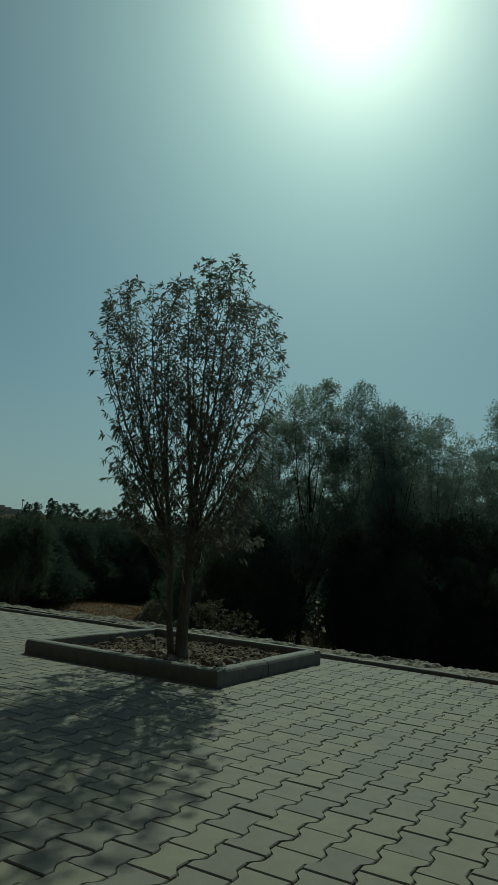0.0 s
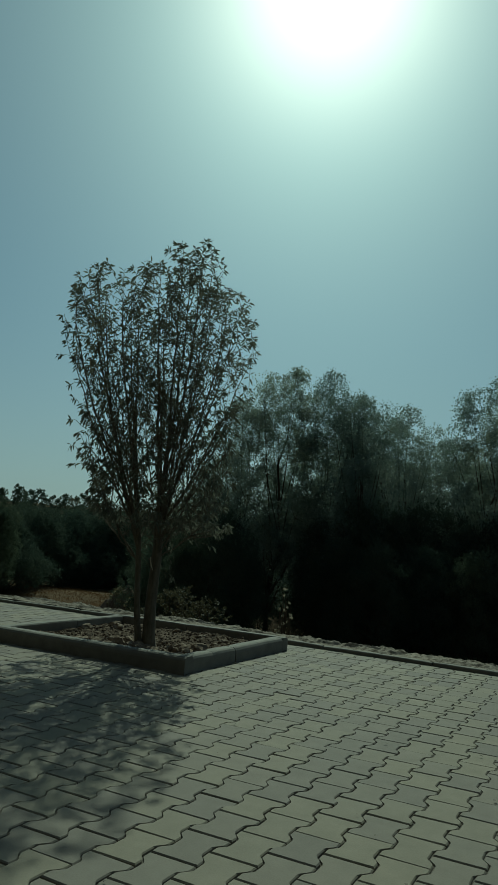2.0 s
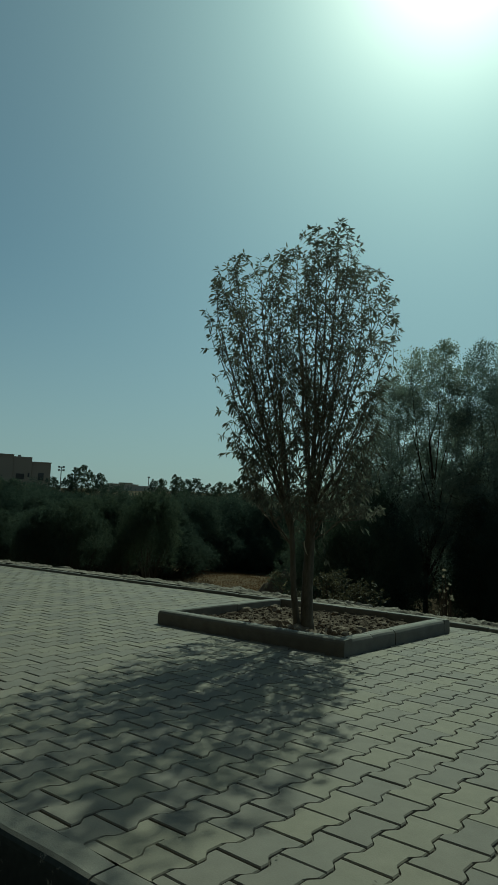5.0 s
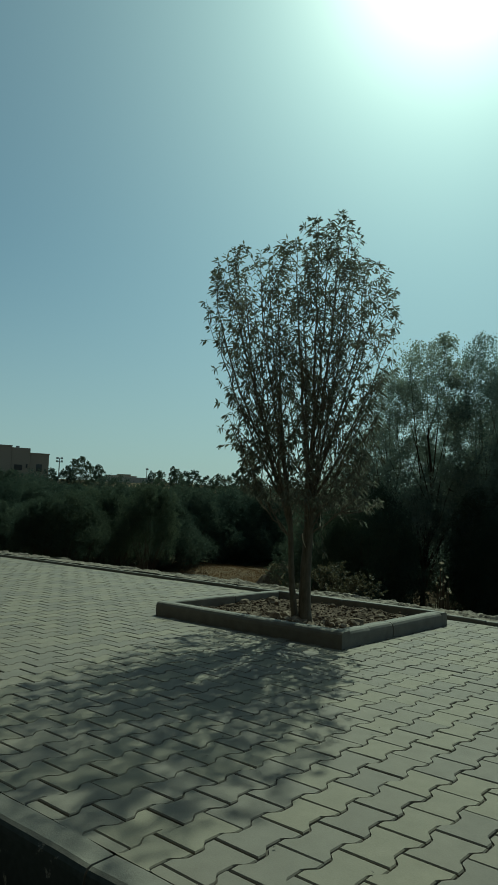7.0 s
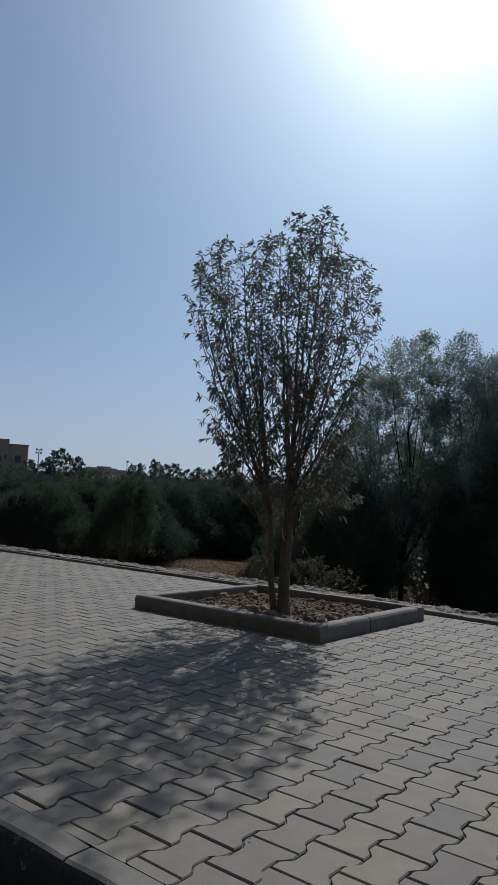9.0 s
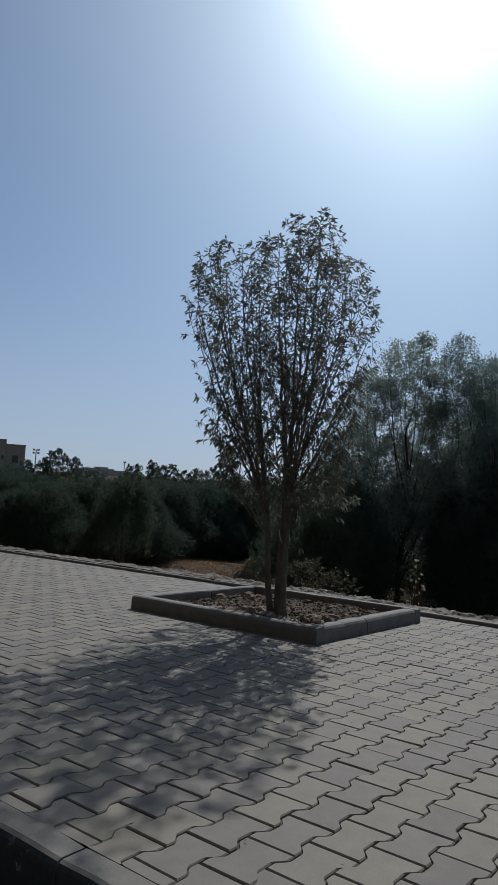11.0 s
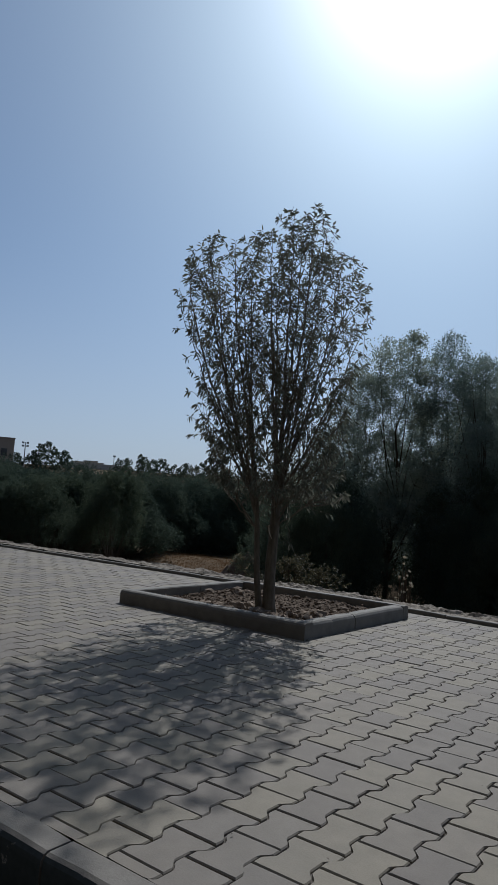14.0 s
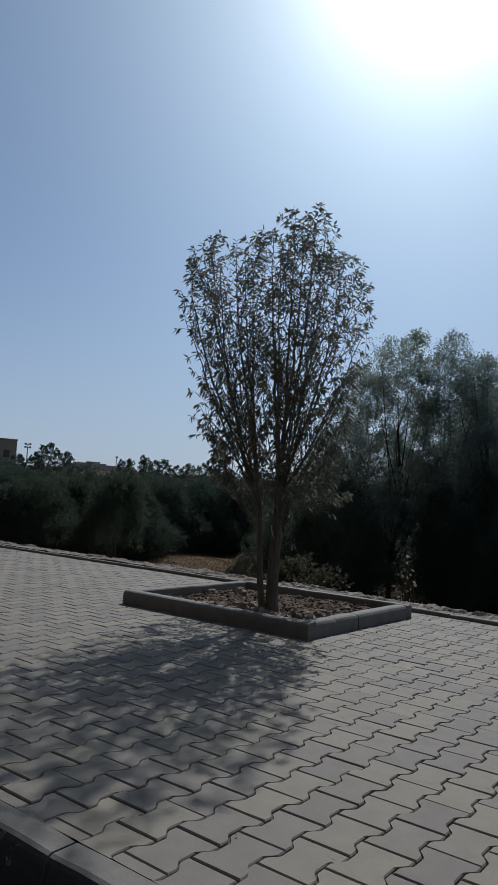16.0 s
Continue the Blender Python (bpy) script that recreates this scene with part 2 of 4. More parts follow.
# ---- mesh helpers ----
class Shape:
    """Gathers tubes, leaves and hulls into one mesh."""

    def __init__(self):
        self.v, self.f = [], []

    def tube(self, points, radii, sides=6, cap=True):
        start = len(self.v)
        side = Vector((1, 0.3, 0))
        for k, (p, r) in enumerate(zip(points, radii)):
            way = (points[min(k + 1, len(points) - 1)] - points[max(k - 1, 0)]).normalized()
            a = (side - way * side.dot(way)).normalized()
            b = way.cross(a)
            for s in range(sides):
                t = 2 * math.pi * s / sides
                self.v.append(tuple(p + (a * math.cos(t) + b * math.sin(t)) * r))
        for k in range(len(points) - 1):
            for s in range(sides):
                q = start + k * sides
                self.f.append((q + s, q + (s + 1) % sides, q + sides + (s + 1) % sides, q + sides + s))
        if cap:
            self.f.append(tuple(start + (len(points) - 1) * sides + s for s in range(sides)))

    def leaf(self, base, way, normal, length, width, droop=0.12):
        """A folded, drooping lance-shaped leaf."""
        side = way.cross(normal)
        if side.length < 1e-4:
            side = way.cross(Vector((0.3, 0.9, 0.1)))
        side.normalize()
        up = side.cross(way).normalized()
        i = len(self.v)
        d = Vector((0, 0, -1)) * length * droop
        for t, w, h in ((0, 0, 0), (0.25, -0.8, 0.1), (0.25, 0.8, 0.1), (0.52, -1, 0.12), (0.52, 1, 0.12), (0.8, -0.55, 0.06), (0.8, 0.55, 0.06), (1, 0, 0)):
            self.v.append(tuple(base + way * length * t + side * width * w + up * width * h * 3 + d * t * t))
        self.f += [(i, i + 2, i + 1), (i + 1, i + 2, i + 4, i + 3), (i + 3, i + 4, i + 6, i + 5), (i + 5, i + 6, i + 7)]

    def small_leaf(self, base, way, normal, length, width):
        side = way.cross(normal)
        if side.length < 1e-4:
            side = Vector((1, 0, 0))
        side.normalize()
        i = len(self.v)
        self.v += [tuple(base), tuple(base + way * length * 0.5 + side * width), tuple(base + way * length), tuple(base + way * length * 0.5 - side * width)]
        self.f.append((i, i + 1, i + 2, i + 3))

    def mesh(self, name, mat, smooth=False):
        me = bpy.data.meshes.new(name)
        me.from_pydata(self.v, [], self.f)
        me.materials.append(mat)
        if smooth:
            me.polygons.foreach_set("use_smooth", [True] * len(me.polygons))
        me.update()
        return me


def part(name, data, mat, parent, label="", m=None):
    """Links a bmesh, a Shape or a mesh as one object under a thing or a part."""
    if isinstance(data, Shape):
        data = data.mesh(name, mat)
    elif isinstance(data, bmesh.types.BMesh):
        me = bpy.data.meshes.new(name)
        data.to_mesh(me)
        data.free()
        me.materials.append(mat)
        data = me
    ob = new(name, data)
    ob.parent = parent
    if m is not None:
        ob.matrix_basis = m
    return tagged(ob, label)


def empty(name, m, label, category, group="", kind=""):
    ob = new(name)
    ob.matrix_basis = m
    return tagged(ob, label, category, group, kind)


def box(sx, sy, sz, bevel=0.0, segments=1, base=True):
    bm = bmesh.new()
    bmesh.ops.create_cube(bm, size=1, matrix=Matrix.Translation((0, 0, 0.5 if base else 0)))
    bmesh.ops.scale(bm, vec=(sx, sy, sz), verts=bm.verts)
    if bevel:
        bmesh.ops.bevel(bm, geom=bm.edges[:], offset=bevel, segments=segments, affect="EDGES", profile=0.5)
    return bm


rng = random.Random(7)


def rand_way(r, up=0.0):
    v = Vector((r.gauss(0, 1), r.gauss(0, 1), r.gauss(0, 1) + up))
    return v.normalized()


# ---- ground ----
FAR_SLOPE, BEND_X = -0.07, -3.1


def far_edge(x):
    """Where the paving ends on the valley side."""
    return 4.22 + FAR_SLOPE * max(BEND_X, min(30.0, x))


ROAD_Z = -0.17
EYE_XY = Vector((1.15, -1.84))


def ground_z(x, y):
    s = y - far_edge(x)
    if y < -0.64:
        return ROAD_Z - 0.03
    if s < 0.40:
        return -0.09
    d = math.hypot(x - EYE_XY.x, y - EYE_XY.y)
    z = -0.09 - 1.2 * min(1.0, max(0.0, (s - 0.40) / 1.8)) ** 0.8 - 0.5 * min(1.0, max(0.0, (s - 2.2) / 10.0))
    bump_z = 0.22 * noise.noise(Vector((x * 0.21, y * 0.21, 0))) + 0.07 * noise.noise(Vector((x * 0.9, y * 0.9, 3)))
    z += bump_z * min(1.0, max(0.0, (s - 0.5) / 3.0))
    rise = min(1.0, max(0.0, (d - 45.0) / 150.0))
    z += 9.3 * rise * rise * (3 - 2 * rise) * (0.9 + 0.2 * noise.noise(Vector((x * 0.012, y * 0.012, 5))))
    return z


def ground_sheet():
    xs = sorted({round(math.copysign(0.5 * (math.exp(abs(k) * 0.13) - 1) * 3, k), 3) - 3 for k in range(-48, 49)})
    lines = [-900, -300, -100, -30, -8, -2, -0.66, -0.62, 1.5, 4.0]
    beyond = [0.41 + 0.25 * (math.exp(k * 0.115) - 1) * 2.6 for k in range(0, 64)]
    v, f = [], []
    for x in xs:
        for y in lines:
            v.append((x, y, ground_z(x, y)))
        for s in beyond:
            y = far_edge(x) + s
            v.append((x, y, ground_z(x, y)))
    rows = len(lines) + len(beyond)
    for i in range(len(xs) - 1):
        for j in range(rows - 1):
            a = i * rows + j
            f.append((a, a + rows, a + rows + 1, a + 1))
    me = bpy.data.meshes.new("ground")
    me.from_pydata(v, [], f)
    me.materials.append(M_GROUND)
    me.polygons.foreach_set("use_smooth", [True] * len(me.polygons))
    return tagged(new("ground", me), "dry brown earth falling away to a scrubby valley", "ground", kind="structure")


ground_sheet()
road = part("road", box(120, 7.4, 0.06), M_ASPHALT, None)
road.matrix_basis = pose(0, -0.665 - 3.7, ROAD_Z - 0.06)
tagged(road, "dark grey asphalt road along the kerb", "road", kind="structure")

# ---- paved terrace: sand bed, kerbs ----
X0, X1 = -22.0, 9.0
KERB_BACK, KERB_FRONT = -0.550, -0.652


def bed():
    v = [(X0, KERB_BACK, 0), (X1, KERB_BACK, 0), (X1, far_edge(X1), 0), (BEND_X, far_edge(BEND_X), 0), (X0, far_edge(X0), 0)]
    bm = bmesh.new()
    low = [bm.verts.new((x, y, -0.085)) for x, y, _ in v]
    top = [bm.verts.new((x, y, -0.008)) for x, y, _ in v]
    bm.faces.new(top)
    bm.faces.new(low[::-1])
    for k in range(5):
        bm.faces.new((low[k], low[(k + 1) % 5], top[(k + 1) % 5], top[k]))
    return bm


pavement = part("pavement", bed(), M_SAND, None)
tagged(pavement, "terrace of interlocking grey and buff concrete pavers", "pavement", kind="structure")


def kerb_profile(length, depth, low, high, front_bevel, back_bevel, seed=0, wobble=0.0, square=False):
    """A kerb stone along x with its worn front top edge at -y."""
    h = depth / 2
    ring = [(-h, low), (h, low), (h, high - back_bevel * 0.6), (h - back_bevel * 0.5, high), (-h + front_bevel, high),
            (-h + front_bevel * 0.45, high - front_bevel * 0.28), (-h + front_bevel * 0.1, high - front_bevel * 0.8), (-h, high - front_bevel * 1.5)]
    bm = bmesh.new()
    cuts = max(4, int(length / 0.12))
    rings = []
    for k in range(cuts + 1):
        x = -length / 2 + length * k / cuts
        end = 0.004 if k in (0, cuts) and not square else 0.0
        row = []
        for y, z in ring:
            w = wobble * noise.noise(Vector((x * 5 + seed * 7.3, y * 20, z * 20 + seed)))
            row.append(bm.verts.new((x, y * (1 - end / h * 0.5) + w, z - (end if z > low + 0.001 else 0) + (w * 0.6 if z > low + 0.02 else 0))))
        rings.append(row)
    for a, b in zip(rings, rings[1:]):
        for k in range(len(ring)):
            bm.faces.new((a[k], a[(k + 1) % len(ring)], b[(k + 1) % len(ring)], b[k]))
    bm.faces.new(rings[0][::-1])
    bm.faces.new(rings[-1])
    bmesh.ops.recalc_face_normals(bm, faces=bm.faces[:])
    return bm


def road_kerb():
    thing = empty("road_kerb", pose(0, 0, 0), "weathered grey concrete kerb along the road edge", "kerb", kind="structure")
    meshes = []
    for k in range(3):
        bm = kerb_profile(0.992, KERB_BACK - KERB_FRONT, -0.20, 0.004, 0.022, 0.008, k, 0.004)
        me = bpy.data.meshes.new("kerb_stone")
        bm.to_mesh(me)
        bm.free()
        me.materials.append(M_ROAD_KERB)
        me.materials.append(M_KERB_DARK)
        # faces turned to the road take the dark flecked material
        for p in me.polygons:
            if p.normal.y < -0.75:
                p.material_index = 1
        meshes.append(me)
    for k in range(-14, 9):
        x = -0.34 + 0.5 + k
        part("kerb_stone", meshes[k % 3], M_ROAD_KERB, thing, m=pose(x, (KERB_BACK + KERB_FRONT) / 2 - 0.001, 0, 0, 0, 0.15 * ((k * 7) % 3 - 1)))


road_kerb()


def terrace_kerb():
    """Low kerb that stands a little over the paving on the valley side."""
    thing = empty("terrace_kerb", pose(0, 0, 0), "low grey concrete edging on the valley side", "kerb", kind="structure")
    meshes = []
    for k in range(3):
        bm = kerb_profile(0.988, 0.05, -0.10, 0.034, 0.010, 0.008, k + 5, 0.003)
        me = bpy.data.meshes.new("edging_stone")
        bm.to_mesh(me)
        bm.free()
        me.materials.append(M_KERB)
        meshes.append(me)
    turn = math.degrees(math.atan(FAR_SLOPE))
    for k in range(-19, 9):
        x = -0.77 + k
        part("edging_stone", meshes[k % 3], M_KERB, thing, m=pose(x, far_edge(x) + 0.027, rng.uniform(-0.004, 0.004), 0, 0, (turn if x > BEND_X else 0.0) + rng.uniform(-0.2, 0.2)))


terrace_kerb()


def mortar_band():
    """Rough poured haunching behind the edging, with a broken outer edge."""
    v, f = [], []
    nx, ny = 2600, 24
    for i in range(nx + 1):
        x = X0 + 0.5 + (X1 - X0 - 1.0) * i / nx
        wide = 0.46 + 0.004 * max(-6.0, min(1.0, x + 1.5)) + 0.11 * noise.noise(Vector((x * 0.9, 0, 2))) + 0.06 * noise.noise(Vector((x * 3.1, 0, 4))) + 0.04 * noise.noise(Vector((x * 11, 0, 8)))
        for j in range(ny + 1):
            t = j / ny
            y = far_edge(x) + 0.052 + wide * t + 0.028 * noise.noise(Vector((x * 31, 0, 5))) * max(0.0, t - 0.8) * 5
            here = Vector((x, y, 0))
            # broken slabs with cracks between, and grit
            cell = noise.voronoi(Vector((x * 3.4 + 0.4 * noise.noise(here * 6), y * 6.5, 0)))
            crack = min(1.0, (cell[0][1] - cell[0][0]) * 5.0)
            tip_up = noise.cell(cell[1][0] * 3.7 + Vector((0.5, 0.5, 0.5)))
            rough = 0.014 * noise.noise(Vector((x * 1.9, y * 3, 1))) + 0.006 * noise.noise(here * 41) + 0.012 * noise.noise(here * 15)
            rough += 0.030 * crack * (0.35 + 0.8 * tip_up) + 0.016 * (0.45 - noise.voronoi(here * 15 + Vector((0, 0, 3)))[0][0]) - 0.018
            z = 0.034 - 0.003 * max(-4.0, min(1.0, x + 2.0)) + rough * min(1.0, 0.25 + t * 3)
            z += 0.02 * math.sin(min(1, t * 1.4) * math.pi) - 0.012 * max(0.0, t - 0.75) * 4
            if j == ny:
                z = -0.16
            v.append((x, y, z))
    for i in range(nx):
        for j in range(ny):
            a = i * (ny + 1) + j
            f.append((a, a + ny + 1, a + ny + 2, a + 1))
    me = bpy.data.meshes.new("mortar_band")
    me.from_pydata(v, [], f)
    me.materials.append(M_SPLASH)
    return tagged(new("mortar_band", me), "rough broken pale mortar strip behind the edging", "mortar", kind="structure")


mortar_band()

# ---- planter round the tree ----
PL_L, PL_R, PL_N, PL_F = -3.325, -1.475, 2.322, 4.00
PL_H, PL_W = 0.112, 0.10


def planter():
    thing = empty("planter", pose(PL_R, PL_N, 0), "square tree pit edged with grey concrete kerb stones", "planter")

    def stone(x, y, length, turn, seed, square=False):
        bm = kerb_profile(length - (0.0 if square else 0.007), PL_W, -0.02, PL_H, 0.028, 0.015, seed, 0.003, square)
        ob = part("kerb_stone", bm, M_KERB, thing, m=Matrix.Translation((-PL_R, -PL_N, 0)) @ pose(x, y, 0, 0, 0, turn))
        return ob

    h = PL_W / 2
    stone((PL_L + PL_R) / 2, PL_N + h, PL_R - PL_L, 0, 11, True)
    inner = PL_F - PL_N - 2 * PL_W
    for k, (a, b) in enumerate(((-0.03, 0.20), (0.20, 0.42), (0.42, 1.0))):
        stone(PL_R - h + (-0.002, -0.004, -0.002)[k], PL_N + PL_W + inner * (a + b) / 2, inner * (b - a), 90 + (0.2, -0.3, 0.15)[k], 12 + k)
    stone((PL_L + PL_R) / 2 + 0.42, PL_F - h, (PL_R - PL_L) / 2 + 0.08, 180, 15)
    stone((PL_L + PL_R) / 2 - 0.505, PL_F - h, (PL_R - PL_L) / 2 - 0.085, 180.2, 16)
    for k, (a, b) in enumerate(((0.0, 0.55), (0.55, 1.0))):
        stone(PL_L + h, PL_N + PL_W + inner * (a + b) / 2, inner * (b - a), 270, 17 + k)
    return thing


planter()


def soil_z(x, y):
    return 0.045 + 0.035 * noise.noise(Vector((x * 2.2, y * 2.2, 0))) + 0.028 * noise.noise(Vector((x * 7, y * 7, 2))) + 0.014 * noise.noise(Vector((x * 20, y * 20, 4))) + 0.007 * noise.noise(Vector((x * 47, y * 47, 5)))


def soil_bed():
    n = 150
    xa, xb, ya, yb = PL_L + PL_W - 0.01, PL_R - PL_W + 0.01, PL_N + PL_W - 0.01, PL_F - PL_W + 0.01
    v, f = [], []
    for i in range(n + 1):
        for j in range(n + 1):
            x, y = xa + (xb - xa) * i / n, ya + (yb - ya) * j / n
            v.append((x, y, soil_z(x, y)))
    for i in range(n):
        for j in range(n):
            a = i * (n + 1) + j
            f.append((a, a + n + 1, a + n + 2, a + 1))
    me = bpy.data.meshes.new("soil_bed")
    me.from_pydata(v, [], f)
    me.materials.append(M_SOIL)
    tagged(new("soil_bed", me), "dry brown cloddy soil inside the tree pit", "soil", kind="structure")


soil_bed()


def clod_mesh(seed, rough=0.35, subdiv=2):
    bm = bmesh.new()
    bmesh.ops.create_icosphere(bm, subdivisions=subdiv, radius=1)
    for q in bm.verts:
        k = 1 + rough * noise.noise(q.co * 1.3 + Vector((seed * 9.1, 0, 0))) + rough * 0.5 * noise.noise(q.co * 3.1 + Vector((0, seed * 5.7, 0)))
        q.co *= k
        q.co.z *= 0.72
    me = bpy.data.meshes.new("soil_clod")
    bm.to_mesh(me)
    bm.free()
    me.materials.append(M_CLOD)
    return me


TREE = Vector((-2.17, 2.82, 0.04))


HEAP_A, HEAP_B = (-2.36, 2.68), (-1.80, 2.78)


def clods():
    r = random.Random(21)
    shapes = [clod_mesh(k, 0.55) for k in range(5)]
    for k in range(30):
        x, y = r.uniform(PL_L + 0.16, PL_R - 0.16), r.uniform(PL_N + 0.16, PL_F - 0.16)
        s = r.uniform(0.018, 0.034) if k % 4 else r.uniform(0.035, 0.058)
        ob = new("soil_clod", shapes[k % 5])
        ob.matrix_basis = pose(x, y, soil_z(x, y) + s * 0.3, r.uniform(-20, 20), r.uniform(-20, 20), r.uniform(0, 360)) @ Matrix.Diagonal((s * r.uniform(0.8, 1.3), s, s * r.uniform(0.7, 1), 1))
        tagged(ob, "dry lump of pale brown soil in the tree pit", "clod", "clods in the tree pit")
    for k in range(60):
        cx, cy, wide = ((HEAP_A[0], HEAP_A[1], 0.17), (HEAP_B[0], HEAP_B[1], 0.15))[k % 2]
        x, y = cx + r.gauss(0, wide), cy + r.gauss(0, wide * 0.8)
        if not (PL_L + 0.17 < x < PL_R - 0.17 and PL_N + 0.16 < y < PL_F - 0.16) or math.hypot(x - TREE.x, y - TREE.y) < 0.10:
            continue
        s = r.uniform(0.022, 0.042) if k % 3 else r.uniform(0.045, 0.066)
        near = math.exp(-((x - cx) ** 2 + (y - cy) ** 2) / (2 * wide * wide))
        ob = new("soil_clod", shapes[k % 5])
        ob.matrix_basis = pose(x, y, soil_z(x, y) + s * 0.35, r.uniform(-25, 25), r.uniform(-25, 25), r.uniform(0, 360)) @ Matrix.Diagonal((s * r.uniform(0.8, 1.3), s, s * r.uniform(0.7, 1) * (1 + 0.25 * near), 1))
        tagged(ob, "dry lump of pale brown soil heaped beside the trunk", "clod", "clods in the tree pit")
    v, f = [], []
    base = clod_mesh(9, 0.4, 1)
    pts = [q.co.copy() for q in base.vertices]
    polys = [tuple(p.vertices) for p in base.polygons]
    for k in range(3200):
        x, y = r.uniform(PL_L + 0.12, PL_R - 0.12), r.uniform(PL_N + 0.12, PL_F - 0.12)
        s = 0.003 + 0.015 * r.random() ** 4
        m = pose(x, y, soil_z(x, y) + s * 0.3, 0, 0, r.uniform(0, 360)) @ Matrix.Diagonal((s * r.uniform(0.7, 1.4), s, s, 1))
        q = len(v)
        v += [tuple(m @ p) for p in pts]
        f += [tuple(q + i for i in p) for p in polys]
    me = bpy.data.meshes.new("soil_crumbs")
    me.from_pydata(v, [], f)
    me.materials.append(M_CLOD)
    tagged(new("soil_crumbs", me), "small crumbs and pebbles over the dry soil", "soil crumbs", kind="stuff")


clods()

# ---- the young tree ----
RIGHT, DEEP = Vector((0.783, 0.622, 0)), Vector((-0.622, 0.783, 0))
TOP_U = (-0.88, -0.83, -0.65, -0.57, -0.45, -0.34, -0.20, -0.12, 0.01, 0.19, 0.24, 0.38, 0.42, 0.48, 0.58, 0.66, 0.74)
TOP_Z = (2.60, 2.92, 3.03, 3.05, 3.02, 3.08, 3.12, 3.21, 3.31, 3.31, 3.24, 3.11, 2.98, 2.96, 2.91, 2.80, 2.52)
SIDE_Z = (0.58, 0.70, 0.80, 1.0, 1.13, 1.25, 1.38, 1.55, 1.72, 1.92, 2.12, 2.28, 2.48, 2.70, 3.0, 3.45)
LEFT_U = (0.06, 0.02, -0.06, -0.36, -0.54, -0.58, -0.55, -0.67, -0.69, -0.70, -0.76, -0.80, -0.86, -0.87, -0.84, -0.80)
RIGHT_U = (0.26, 0.46, 0.54, 0.57, 0.58, 0.59, 0.59, 0.60, 0.63, 0.66, 0.68, 0.61, 0.73, 0.68, 0.65, 0.42)


def inside(u, w, z):
    a, b = np.interp(z, SIDE_Z, LEFT_U), np.interp(z, SIDE_Z, RIGHT_U)
    if z < 0.58 or not a < u < b or z > np.interp(u, TOP_U, TOP_Z) - 0.25 * (w / 0.85) ** 2:
        return False
    c, h = (a + b) / 2, (b - a) / 2
    across = abs(u - c) / h
    if w > 0:
        return across**3.5 * 0.88 + (w / 1.08) ** 3.5 < 1.0
    return across**2 * 0.9 + (w / 0.78) ** 2 < 1.0


def bez(p0, p1, p2, p3, n):
    out = []
    for k in range(n + 1):
        t = k / n
        out.append(p0 * (1 - t) ** 3 + p1 * 3 * t * (1 - t) ** 2 + p2 * 3 * t * t * (1 - t) + p3 * t**3)
    return out


